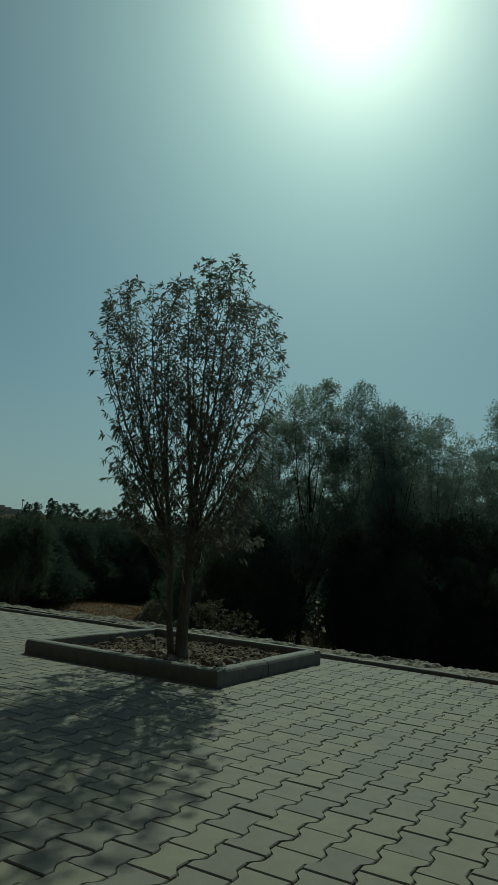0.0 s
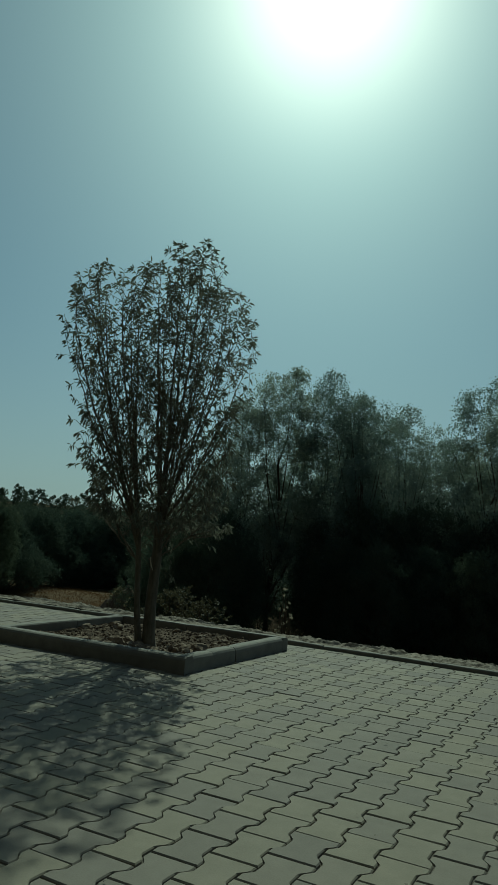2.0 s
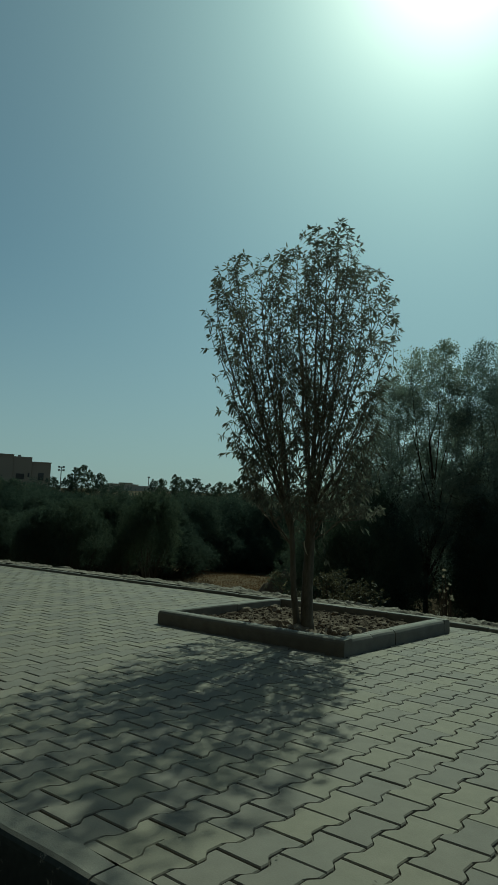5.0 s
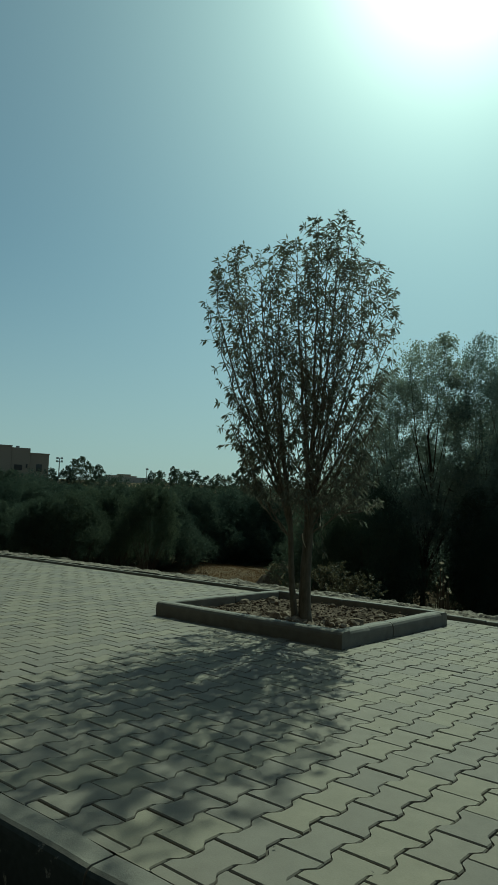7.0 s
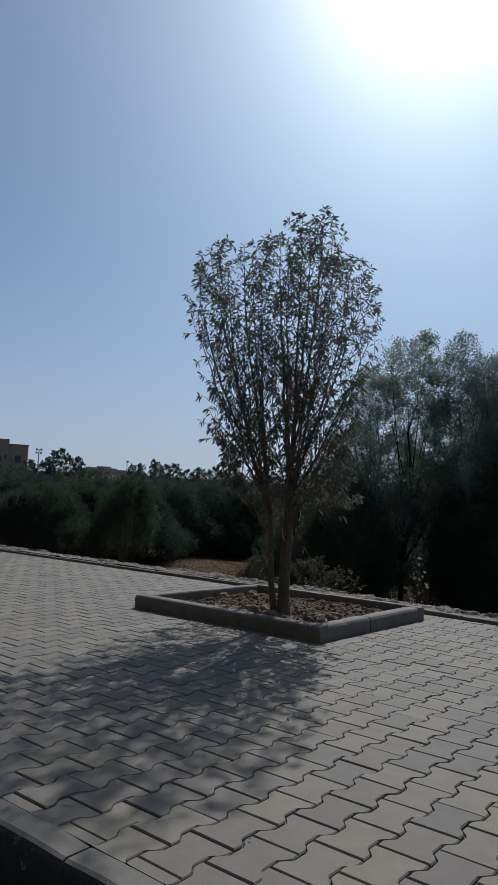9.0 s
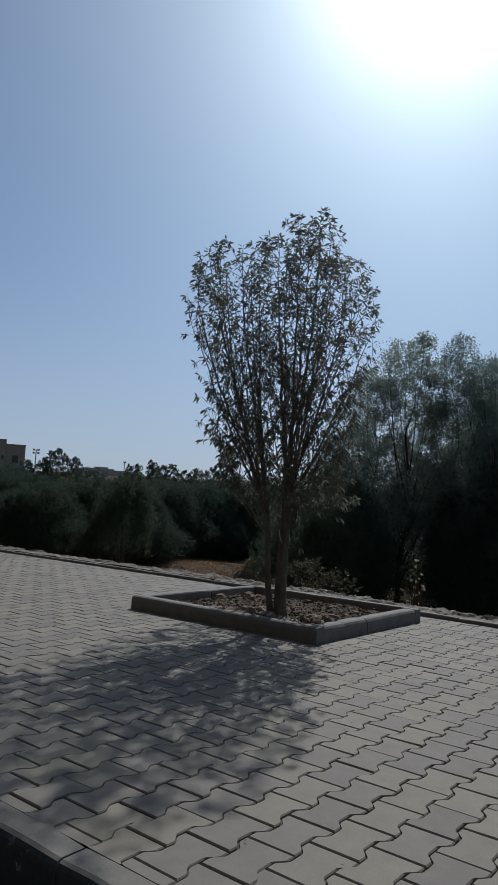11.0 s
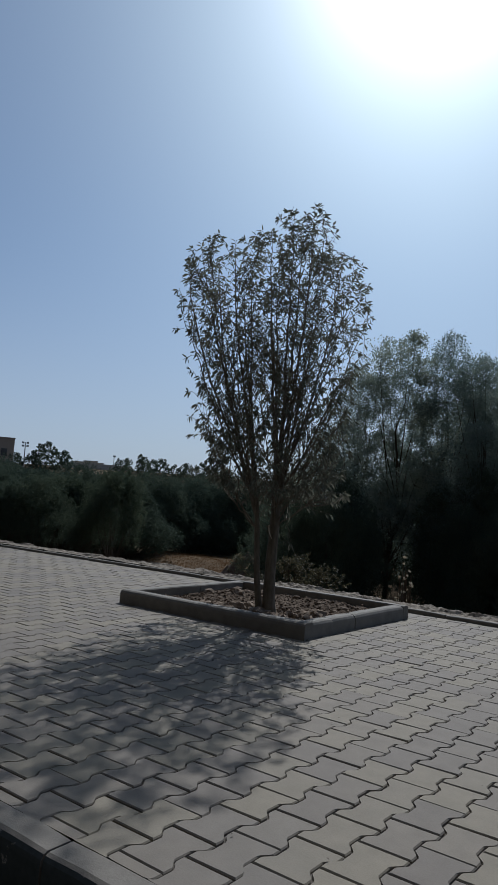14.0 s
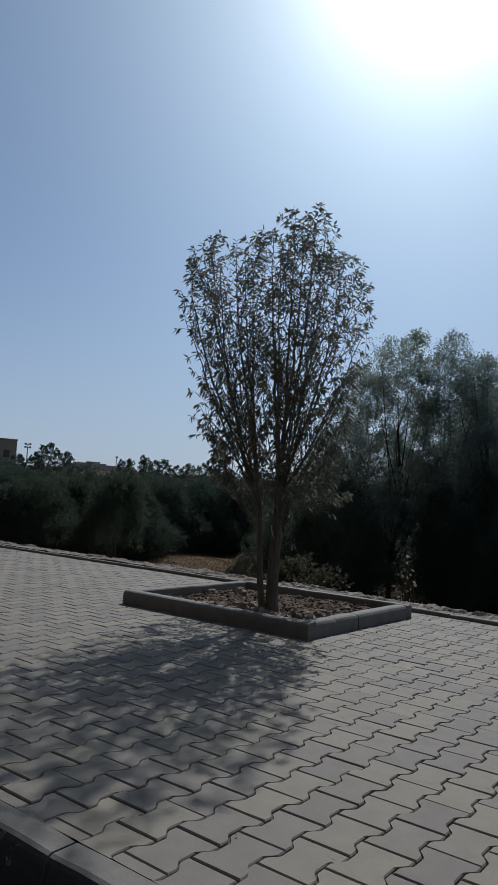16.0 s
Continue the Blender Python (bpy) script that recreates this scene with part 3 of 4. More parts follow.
def young_tree():
    r = random.Random(11)
    thing = empty("young_tree", Matrix.Translation(TREE), "slender multi-stemmed young tree with narrow dark leaves", "tree")

    def loc(u, w, z):
        return RIGHT * u + DEEP * w + Vector((0, 0, z - TREE.z))

    trunks = []
    for u_low, u_high, w_high, r_low, r_high, top in ((0.035, 0.02, 0.03, 0.050, 0.034, 1.15), (-0.035, -0.16, -0.02, 0.026, 0.019, 1.10)):
        pts = []
        for k in range(15):
            t = k / 14
            bend = 0.012 * math.sin(t * 6 + u_low * 90)
            pts.append(loc(u_low + (u_high - u_low) * t + bend, w_high * t + bend * 0.6, -0.02 + (top + 0.02) * t))
        radii = [r_low + (r_high - r_low) * (k / 14) + 0.016 * math.exp(-k * 0.9) + 0.0015 * math.sin(k * 2.3) for k in range(15)]
        s = Shape()
        s.tube(pts, radii, 14)
        me = s.mesh("trunk", M_BARK, True)
        part("trunk", me, M_BARK, thing)
        trunks.append((pts, radii))
    # sawn stub between the stems
    s = Shape()
    stub = trunks[0][0][8]
    s.tube([stub, stub + RIGHT * -0.035 + Vector((0, 0, 0.045)), stub + RIGHT * -0.05 + Vector((0, 0, 0.085))], [0.012, 0.011, 0.010], 8)
    part("stub", s, M_BARK, thing)
    # bare strip of pale wood hanging from the fork
    s = Shape()
    s.tube(bez(loc(-0.015, -0.05, 0.745), loc(-0.02, -0.055, 0.70), loc(-0.005, -0.06, 0.67), loc(0.012, -0.06, 0.635), 6), [0.0045, 0.005, 0.005, 0.0045, 0.004, 0.003, 0.002], 6)
    part("bark_strip", s, M_BARE, thing, "pale bare strip of wood")

    stems, twigs, leaves = Shape(), Shape(), Shape()
    crowd, nodes = {}, []

    def cell_of(u, w, z):
        return int(u * 8 + 50), int(w * 8 + 50), int(z * 8)

    def put_leaf(p, way, hang):
        """One leaf on a short stalk; hang is how far it droops."""
        u, w, z = p.dot(RIGHT), p.dot(DEEP), p.z + TREE.z
        if not inside(u * 0.98, w * 0.98, z):
            return
        cell = cell_of(u, w, z)
        if crowd.get(cell, 0) >= (18 if z > 2.7 else 9 if z > 1.5 else 18 if z > 1.0 else 3):
            return
        crowd[cell] = crowd.get(cell, 0) + 1
        way = (way.normalized() + rand_way(r) * 0.35 + Vector((0, 0, -hang))).normalized()
        size = r.uniform(0.034, 0.060)
        leaves.leaf(p + way * 0.006, way, rand_way(r, 0.4), size, size * r.uniform(0.11, 0.15), r.uniform(0.05, 0.3))

    def leafy(pts, n_along, n_tip, first=0.35):
        """Leaves by turns along a shoot and a tuft at its tip."""
        n = len(pts) - 1
        spin = r.uniform(0, 6.28)
        for k in range(n_along + n_tip):
            if k < n_along:
                t = first + (0.95 - first) * (k + r.random() * 0.6) / n_along
            else:
                t = 1 - 0.06 * r.random()
            q = min(n - 1, int(t * n))
            p = pts[q].lerp(pts[q + 1], t * n - q)
            along = (pts[q + 1] - pts[q]).normalized()
            a = along.cross(Vector((0.4, 0.8, 0.1))).normalized()
            b = along.cross(a)
            spin += 2.4
            out = a * math.cos(spin) + b * math.sin(spin)
            low = min(1.0, max(0.0, (3.0 - p.z) / 1.6))
            put_leaf(p, along * (0.8 if k >= n_along else 0.45) + out * r.uniform(0.5, 0.9), r.uniform(0.25, 0.75) + 0.6 * low)

    def shoot(start, way, length, r0, rise, n=5):
        pts, d = [start], way.normalized()
        for k in range(n):
            d = (d + rand_way(r) * 0.13 + Vector((0, 0, rise))).normalized()
            pts.append(pts[-1] + d * length / n)
        tip = pts[-1]
        if not inside(tip.dot(RIGHT), tip.dot(DEEP), tip.z + TREE.z):
            return None
        (stems if r0 > 0.003 else twigs).tube(pts, [r0 * (1 - 0.8 * k / n) + 0.0007 for k in range(n + 1)], 5 if r0 > 0.003 else 3, False)
        return pts

    def branch(start, along, length, r0):
        flat = Vector((r.gauss(0, 1), r.gauss(0, 1), 0)).normalized()
        pts = shoot(start, along * 0.9 + flat * r.uniform(0.45, 0.8), length, r0, 0.07, 7)
        if not pts:
            return
        nodes.extend(pts[1:])
        leafy(pts, int(length * 14), 6)
        for k in range(r.randint(2, 4)):
            t = r.uniform(0.25, 0.9)
            q = min(6, int(t * 7))
            p = pts[q].lerp(pts[q + 1], t * 7 - q)
            d = (pts[q + 1] - pts[q]).normalized() + rand_way(r) * 0.75
            tw = shoot(p, d, length * r.uniform(0.35, 0.65), 0.0022, 0.05)
            if tw:
                nodes.append(tw[-1])
                leafy(tw, 4, 6)

    # long stems that fan out from the fork: tip across, tip height, depth, thickness
    tips = [(-0.82, 2.90, 0.10, 11), (-0.70, 2.97, -0.25, 9), (-0.57, 3.05, 0.20, 12), (-0.43, 3.03, -0.35, 10), (-0.28, 3.10, 0.30, 11),
            (-0.15, 3.20, -0.15, 12), (-0.05, 3.30, 0.25, 10), (0.02, 3.34, -0.30, 13), (0.13, 3.35, 0.10, 13), (0.20, 3.32, -0.10, 10),
            (0.35, 3.16, 0.22, 11), (0.45, 2.92, -0.12, 11), (0.56, 2.87, 0.15, 9), (0.69, 2.45, -0.05, 9), (0.63, 2.06, 0.12, 8),
            (-0.66, 1.68, -0.08, 8), (-0.83, 2.40, -0.10, 9), (-0.55, 1.24, 0.08, 6), (-0.30, 2.65, 0.68, 6), (0.15, 2.75, -0.68, 6),
            (0.30, 2.50, 0.62, 5), (-0.10, 2.30, -0.70, 5), (-0.45, 2.35, -0.62, 5), (0.05, 2.20, 0.82, 5), (-0.50, 2.45, 0.60, 5), (0.42, 1.90, -0.50, 5), (0.44, 1.32, -0.10, 5), (-0.05, 1.70, -0.66, 4), (-0.62, 2.30, 0.70, 5), (-0.20, 2.45, 0.92, 5), (0.35, 2.20, 0.80, 5),
            (-0.37, 3.06, 0.02, 9), (-0.62, 3.00, -0.02, 8), (0.28, 3.20, -0.20, 7), (0.50, 1.16, -0.26, 5), (0.54, 1.48, -0.04, 5), (0.44, 1.22, -0.40, 4), (0.52, 1.62, -0.25, 5)]
    for u, z, w, thick in tips:
        pts_t = trunks[0 if u > -0.24 else 1][0]
        p0 = pts_t[r.randint(10, 14) if z > 2 else r.randint(9, 11)]
        z = min(z, float(np.interp(u, TOP_U, TOP_Z)) - 0.25 * (w / 0.85) ** 2 - 0.05)
        p3 = loc(u, w, z)
        flat, dz = Vector((p3.x - p0.x, p3.y - p0.y, 0)), p3.z - p0.z
        p1 = p0 + flat * r.uniform(0.30, 0.42) + Vector((0, 0, dz * r.uniform(0.22, 0.30)))
        p2 = p0 + flat * (r.uniform(0.80, 0.92) if z > 2.6 else r.uniform(0.62, 0.74)) + Vector((0, 0, dz * 0.62)) + rand_way(r) * 0.03
        pts = bez(p0, p1, p2, p3, 16)
        for q in range(2, 16):
            pts[q] += rand_way(r) * 0.008
        r0 = thick * 0.001
        limb = Shape()
        limb.tube(pts, [r0 * (1 - k / 16) ** 0.8 + 0.0016 for k in range(17)], 7, False)
        part("branch", limb.mesh("branch", M_TWIG, True), M_TWIG, thing)
        nodes += pts[3:]
        leafy(pts[13:], 5, 9, 0.1)
        n_side = int(3 + dz * 5.5)
        for k in range(n_side):
            t = 0.22 + 0.74 * (k + r.random()) / n_side
            q = min(15, int(t * 16))
            along = (pts[q + 1] - pts[q]).normalized()
            branch(pts[q].lerp(pts[q + 1], t * 16 - q), along, r.uniform(0.20, 0.50) * (1.2 - 0.5 * t), 0.0042 * (1.2 - 0.6 * t))
    # side shoots into the empty parts of the crown
    spots = np.array([tuple(p) for p in nodes])
    for _ in range(15000):
        u, w, z = r.uniform(-0.88, 0.75), r.uniform(-0.78, 1.08), r.uniform(0.95, 3.44)
        if not inside(u * 1.02, w, z + 0.02):
            continue
        mid_cell = cell_of(u, w, z)
        near = sum(crowd.get((mid_cell[0] + a, mid_cell[1] + b, mid_cell[2] + c), 0) for a in (-1, 0, 1) for b in (-1, 0, 1) for c in (-1, 0, 1))
        if near > (50 if 1.5 < z < 2.45 else 130) * (0.75 + 0.9 * noise.noise(Vector((u * 4, w * 4, z * 4)))):
            continue
        goal = loc(u, w, z)
        from_goal = spots - np.array(tuple(goal))
        far_off = np.linalg.norm(from_goal, axis=1) + 3.0 * (from_goal[:, 2] > -0.04)
        best = int(far_off.argmin())
        if far_off[best] > 0.5:
            continue
        p0 = nodes[best]
        mid = p0.lerp(goal, 0.55) + Vector((0, 0, -0.02)) + rand_way(r) * 0.015
        pts = bez(p0, p0.lerp(mid, 0.7), mid, goal, 6)
        twigs.tube(pts, [0.0030, 0.0027, 0.0024, 0.0021, 0.0018, 0.0014, 0.001], 3, False)
        nodes.append(goal)
        spots = np.vstack([spots, tuple(goal)])
        leafy(pts, 6, 9)
    # stray shoots that reach out of the crown
    for u, z in ((-0.88, 2.29), (-0.89, 2.62), (-0.70, 1.44), (-0.66, 1.16), (-0.79, 2.10), (-0.74, 1.97), (-0.72, 1.58), (0.75, 2.52), (0.70, 2.78), (0.47, 3.06), (-0.74, 1.78)):
        goal = loc(u, r.uniform(-0.1, 0.2), z)
        p0 = min(nodes, key=lambda p: (p - goal).length + (0.6 if p.z > goal.z - 0.02 else 0.0))
        mid = p0.lerp(goal, 0.6) + Vector((0, 0, 0.03))
        pts = bez(p0, p0.lerp(mid, 0.6), mid, goal, 6)
        twigs.tube(pts, [0.0028, 0.0025, 0.0022, 0.0019, 0.0016, 0.0013, 0.001], 3, False)
        for k in range(8):
            p = pts[4].lerp(pts[6], r.random()) if k < 4 else goal
            way = ((goal - p0).normalized() * 0.5 + rand_way(r) * 0.8 + Vector((0, 0, -0.5))).normalized()
            size = r.uniform(0.038, 0.060)
            leaves.leaf(p, way, rand_way(r, 0.4), size, size * 0.13, 0.2)
    # drooping low shoots round the fork
    for k in range(84):
        p = trunks[k % 2][0][r.randint(10, 14)] if k % 3 else nodes[r.randrange(len(nodes) // 3)]
        if p.z > 1.25:
            continue
        pts = shoot(p, rand_way(r, 0.3) + RIGHT * 0.4, r.uniform(0.22, 0.6), 0.0024, -0.05)
        if pts:
            leafy(pts, 7, 6)
    part("side_branchwork", stems.mesh("side_branchwork", M_TWIG, True), M_TWIG, thing, "thin upright dark side branches")
    part("fine_twigwork", twigs, M_TWIG, thing)
    part("foliage", leaves, M_LEAF, thing, "narrow dark green leaves")
    return thing


young_tree()


# ---- trees and shrubs in the valley ----
def polar(theta, d):
    """A place at an angle to the left of +y and a distance from the road side."""
    a = radians(theta)
    x, y = EYE_XY.x - math.sin(a) * d, EYE_XY.y + math.cos(a) * d
    return x, y, ground_z(x, y)


def valley_tree(seed, height, spread, n_lobe, per_lobe, leaf_len, mat, low=0.3, skirt=0):
    """A tree of unit design: trunk, limbs, crown of many clumps with gaps."""
    r = random.Random(seed)
    thing = empty("valley_tree", pose(0, 0, 0), "airy grey-green tree standing in the dark thicket", "tree", "trees in the thicket")
    wood, crown = Shape(), Shape()
    lean = Vector((r.uniform(-0.06, 0.06), r.uniform(-0.06, 0.06), 0))
    spine = [Vector((0, 0, -0.3)) + (Vector((0, 0, 1)) + lean) * (height * 0.8 + 0.3) * k / 9 + rand_way(r) * 0.17 * (k > 0) for k in range(10)]
    trunk = Shape()
    trunk.tube(spine, [height * 0.009 * (1 - k / 9) ** 0.9 + 0.008 for k in range(10)], 9)
    # rounded lobes set round the trunk, each of small leaf clumps near its skin
    lobes = []
    for k in range(n_lobe):
        z = low + (0.95 - low) * (k + r.random() * 0.8) / n_lobe
        a = k * 2.4 + r.uniform(-0.5, 0.5)
        reach = spread * (math.sin(min(1.0, (z - low) / (1 - low) * 0.8 + 0.16) * math.pi) ** 0.7) * r.uniform(0.35, 0.8)
        size = spread * r.uniform(0.28, 0.46) * (1.12 - 0.45 * z)
        lobes.append((Vector((math.cos(a) * reach, math.sin(a) * reach, z * height)) + lean * z * height, size))
    # heavy low boughs that close the crown down towards the ground
    for k in range(skirt):
        z, a = low + 0.30 * r.random() - 0.12, r.uniform(0, 6.28)
        lobes.append((Vector((math.cos(a) * spread * 0.55, math.sin(a) * spread * 0.55, z * height)), spread * r.uniform(0.30, 0.42)))
    for p, size in lobes:
        k = max(1, min(8, int(p.z / height * 9 * r.uniform(0.5, 0.8))))
        mid = spine[k].lerp(p, 0.5) + Vector((0, 0, -0.05 * height * r.random()))
        limb = bez(spine[k], spine[k].lerp(mid, 0.6), mid.lerp(p, 0.3), p, 6)
        wood.tube(limb, [height * 0.0030 * (1 - q / 7.5) for q in range(7)], 5, False)
        for _ in range(per_lobe):
            way = rand_way(r, 0.25)
            q0 = p + Vector((way.x, way.y, way.z * 1.15)) * size * (0.25 + 0.80 * r.random() ** 0.5)
            if noise.noise(q0 * 1.6 + Vector((seed, 0, 0))) < -0.3:
                continue
            if r.random() < 0.05:
                wood.tube([p, p.lerp(q0, 0.55) - Vector((0, 0, 0.05 * size)), q0], [0.007, 0.005, 0.003], 3, False)
            for _ in range(26):
                q = q0 + Vector((r.gauss(0, 1), r.gauss(0, 1), r.gauss(0, 1))) * size * 0.125
                ln = leaf_len * r.uniform(0.6, 1.25)
                crown.small_leaf(q, (way * 0.6 + rand_way(r, 0.2)).normalized(), rand_way(r), ln, ln * 0.3)
    part("trunk", trunk.mesh("trunk", M_BARK_FAR, True), M_BARK_FAR, thing)
    part("branchwork", wood, M_BARK_FAR, thing)
    part("crown", crown, mat, thing)
    return thing


def shrub(seed, height, spread, n_lobe, per_lobe, leaf_len, mat, name="shrub", label="dense dark green shrub in the valley thicket", group="shrubs of the thicket", slim=0.3, clear=0.08):
    """Rounded billows of leaf sprays on stems that rise from one root."""
    r = random.Random(seed)
    thing = empty(name, pose(0, 0, 0), label, "shrub", group)
    wood, crown = Shape(), Shape()
    for k in range(n_lobe):
        a, z = k * 2.4 + r.uniform(-0.7, 0.7), (k + r.random()) / n_lobe
        wide = spread * (1 - 0.75 * z**2.4) * r.uniform(0.35, 0.85)
        size = spread * r.uniform(0.17, 0.34) * (1.1 - 0.3 * z)
        c = Vector((math.cos(a) * wide, math.sin(a) * wide, height * (clear + (0.88 - clear) * z * r.uniform(0.8, 1.05))))
        b = Vector((c.x * 0.15, c.y * 0.15, -0.1))
        wood.tube(bez(b, b + Vector((0, 0, c.z * 0.4)), c - Vector((0, 0, c.z * 0.3)), c, 5), [0.022, 0.019, 0.016, 0.013, 0.009, 0.005], 4, False)
        for q in range(per_lobe // 12):
            way = rand_way(r, 0.35)
            reach = size * (0.55 + 0.50 * r.random() ** 0.6) * (1 + 0.35 * noise.noise(way * 2.1 + Vector((k * 3.7, seed, 0))))
            p = c + Vector((way.x, way.y, way.z * 1.1)) * reach
            tip = (way + rand_way(r, 0.5) * 0.6).normalized()
            for _ in range(12):
                e = p + tip * size * r.uniform(-0.16, 0.16) + rand_way(r) * size * 0.09
                e.z = max(0.0, e.z)
                ln = leaf_len * r.uniform(0.6, 1.3)
                crown.small_leaf(e, (tip + rand_way(r) * 0.9).normalized(), (way + rand_way(r) * 0.8).normalized(), ln, ln * slim)
    part("branchwork", wood, M_BARK_FAR, thing)
    part("foliage", crown, mat, thing)
    return thing


def set_out(designs, places, r):
    """Moves the first designs to places and copies them to the rest. Places: angle, distance, height factor, width factor."""
    used = set()
    for k, (theta, d, tall, wide) in enumerate(places):
        x, y, z = polar(theta, d)
        ob = designs[k % len(designs)]
        m = pose(x, y, z - 0.05, 0, 0, r.uniform(0, 360))
        s = (wide, wide, tall)
        if ob not in used:
            used.add(ob)
            ob.matrix_basis = m @ Matrix.Diagonal((*s, 1))
        else:
            copy = copy_thing(ob, m)
            copy.scale = s


r_set = random.Random(5)
TREES = [valley_tree(31, 8.0, 2.0, 20, 100, 0.056, M_LEAF_TREE, skirt=7), valley_tree(32, 8.0, 2.2, 22, 96, 0.056, M_LEAF_TREE, skirt=7), valley_tree(33, 8.0, 1.9, 19, 100, 0.056, M_LEAF_TREE, skirt=7)]
set_out(TREES, [
    (26.1, 20.0, 0.985, 0.97), (21.9, 20.5, 0.965, 0.9), (28.4, 21.0, 0.86, 0.95), (18.4, 20.0, 0.90, 0.9), (15.6, 21.0, 0.86, 0.85),
    (9.4, 20.0, 0.93, 0.95), (6.0, 21.0, 0.97, 1.0), (12.4, 22.0, 0.76, 0.85), (30.6, 22.5, 0.66, 0.85), (2.0, 22.0, 1.0, 1.0),
    (17.0, 23.5, 0.88, 0.9), (20.0, 24.0, 0.92, 0.9), (32.5, 25.0, 0.56, 0.85), (-2.0, 22.0, 1.0, 1.0),
    (22.6, 26.5, 0.74, 1.0), (18.6, 27.5, 0.80, 1.1), (15.2, 26.0, 0.72, 1.1), (12.6, 28.0, 0.80, 1.1), (9.6, 26.5, 0.78, 1.1), (6.4, 28.0, 0.82, 1.1), (3.2, 26.5, 0.80, 1.1),
], r_set)

SHRUBS = [shrub(41, 4.0, 2.2, 40, 1700, 0.052, M_LEAF_SHRUB), shrub(42, 4.0, 2.0, 36, 1750, 0.052, M_LEAF_SHRUB), shrub(43, 4.0, 2.4, 44, 1650, 0.052, M_LEAF_SHRUB), shrub(44, 4.0, 2.1, 32, 1900, 0.052, M_LEAF_SHRUB)]
TALL_SHRUBS = [shrub(45, 4.0, 2.1, 30, 1900, 0.052, M_LEAF_SHRUB, "tall_shrub", "tall dark green shrub with bare stems below", "tall shrubs of the thicket", 0.3, 0.36),
               shrub(46, 4.0, 2.3, 34, 1800, 0.052, M_LEAF_SHRUB, "tall_shrub", "tall dark green shrub with bare stems below", "tall shrubs of the thicket", 0.3, 0.30)]
left_row = [(theta, 33.0 + 3 * math.sin(theta * 1.7), 0.92 + 0.08 * math.sin(theta * 2.9), 1.15) for theta in np.arange(44.5, 70.0, 2.4)]
left_front = [(theta, 23.5 + 1.6 * math.sin(theta * 2.3), 0.74 + 0.12 * math.sin(theta * 3.3), 0.66 + 0.1 * math.sin(theta * 5.1)) for theta in np.arange(48.0, 72.0, 2.1)]
left_front += [(theta + 0.9, 28.0 + 1.5 * math.sin(theta * 3.1), 0.80 + 0.10 * math.sin(theta * 4.3), 0.8) for theta in np.arange(47.0, 70.0, 2.9)]
left_row += [(42.2, 36.0, 0.95, 1.2), (39.6, 37.0, 0.97, 1.2), (37.2, 38.0, 1.0, 1.2)]
left_back = [(theta, 44.0 + 3 * math.sin(theta * 2.1), 1.02 + 0.08 * math.sin(theta * 3.7), 1.5) for theta in np.arange(33.0, 70.0, 2.6)]
right_row = [(32.9, 17.2, 0.66, 0.46), (30.6, 17.0, 0.72, 0.46), (28.2, 17.4, 0.70, 0.42), (20.4, 17.2, 0.74, 0.50), (17.2, 16.6, 0.70, 0.55), (13.6, 17.2, 0.74, 0.60), (9.8, 16.8, 0.72, 0.60), (6.0, 17.2, 0.74, 0.62), (2.2, 16.8, 0.7, 0.62), (-1.6, 17.2, 0.72, 0.6)]
right_back = [(30.9, 18.8, 0.85, 0.85), (21.8, 19.2, 0.86, 0.6), (18.6, 18.8, 0.98, 0.8), (15.4, 19.4, 1.0, 0.9), (12.0, 18.8, 1.0, 0.9), (8.4, 19.4, 1.0, 0.9), (4.6, 18.8, 1.0, 0.9), (0.6, 19.4, 0.98, 0.9), (-3.0, 18.8, 0.95, 0.9),
              (34.0, 21.0, 0.72, 0.8), (28.8, 19.5, 0.8, 0.55), (33.2, 19.5, 0.8, 0.7), (28.6, 22.5, 1.0, 0.7), (21.6, 22.5, 1.05, 0.75), (17.0, 24.0, 1.1, 1.0), (11.0, 25.0, 1.1, 1.2)]
behind = [(theta, 31.0 + 2 * math.sin(theta * 1.9), 1.0 + 0.12 * math.sin(theta * 2.7), 1.1) for theta in np.arange(-4.0, 34.0, 3.4)]
set_out(TALL_SHRUBS, left_front, r_set)
set_out(SHRUBS, left_row + left_back + right_row + right_back + behind, r_set)

# the place at 25.1 degrees is added for sunlit ground beyond the gap
LIGHT_SHRUBS = [shrub(51, 3.0, 0.9, 18, 300, 0.08, M_LEAF_DRY, "dry_shrub", "pale half-dry shrub, also added in the gap for sunlit ground", "pale shrubs in the gaps")]
set_out(LIGHT_SHRUBS, [(25.1, 27.0, 0.95, 0.25), (37.8, 22.6, 0.46, 0.45), (36.7, 21.8, 0.4, 0.4)], r_set)


# leaf colour kept pale to stand in for sunlit ground
M_LEAF_PALE = leaf("pale_sunlit_speck", [(0.0, (0.13, 0.115, 0.085)), (0.7, (0.22, 0.20, 0.165)), (1.0, (0.36, 0.33, 0.29))], 0.8)
M_LEAF_OLIVE = leaf("olive_leaf", [(0.0, (0.038, 0.037, 0.027)), (0.7, (0.054, 0.052, 0.037)), (1.0, (0.08, 0.075, 0.054))], 0.5, 0.7, 0.12)
olive = shrub(53, 2.8, 0.85, 24, 330, 0.05, M_LEAF_OLIVE, "olive_shrub", "loose olive-brown shrub behind the tree pit", "olive shrubs on the slope", 0.22)
set_out([olive], [(33.6, 10.2, 0.66, 0.7), (31.2, 10.8, 0.62, 0.75), (36.0, 11.4, 0.52, 0.6)], r_set)
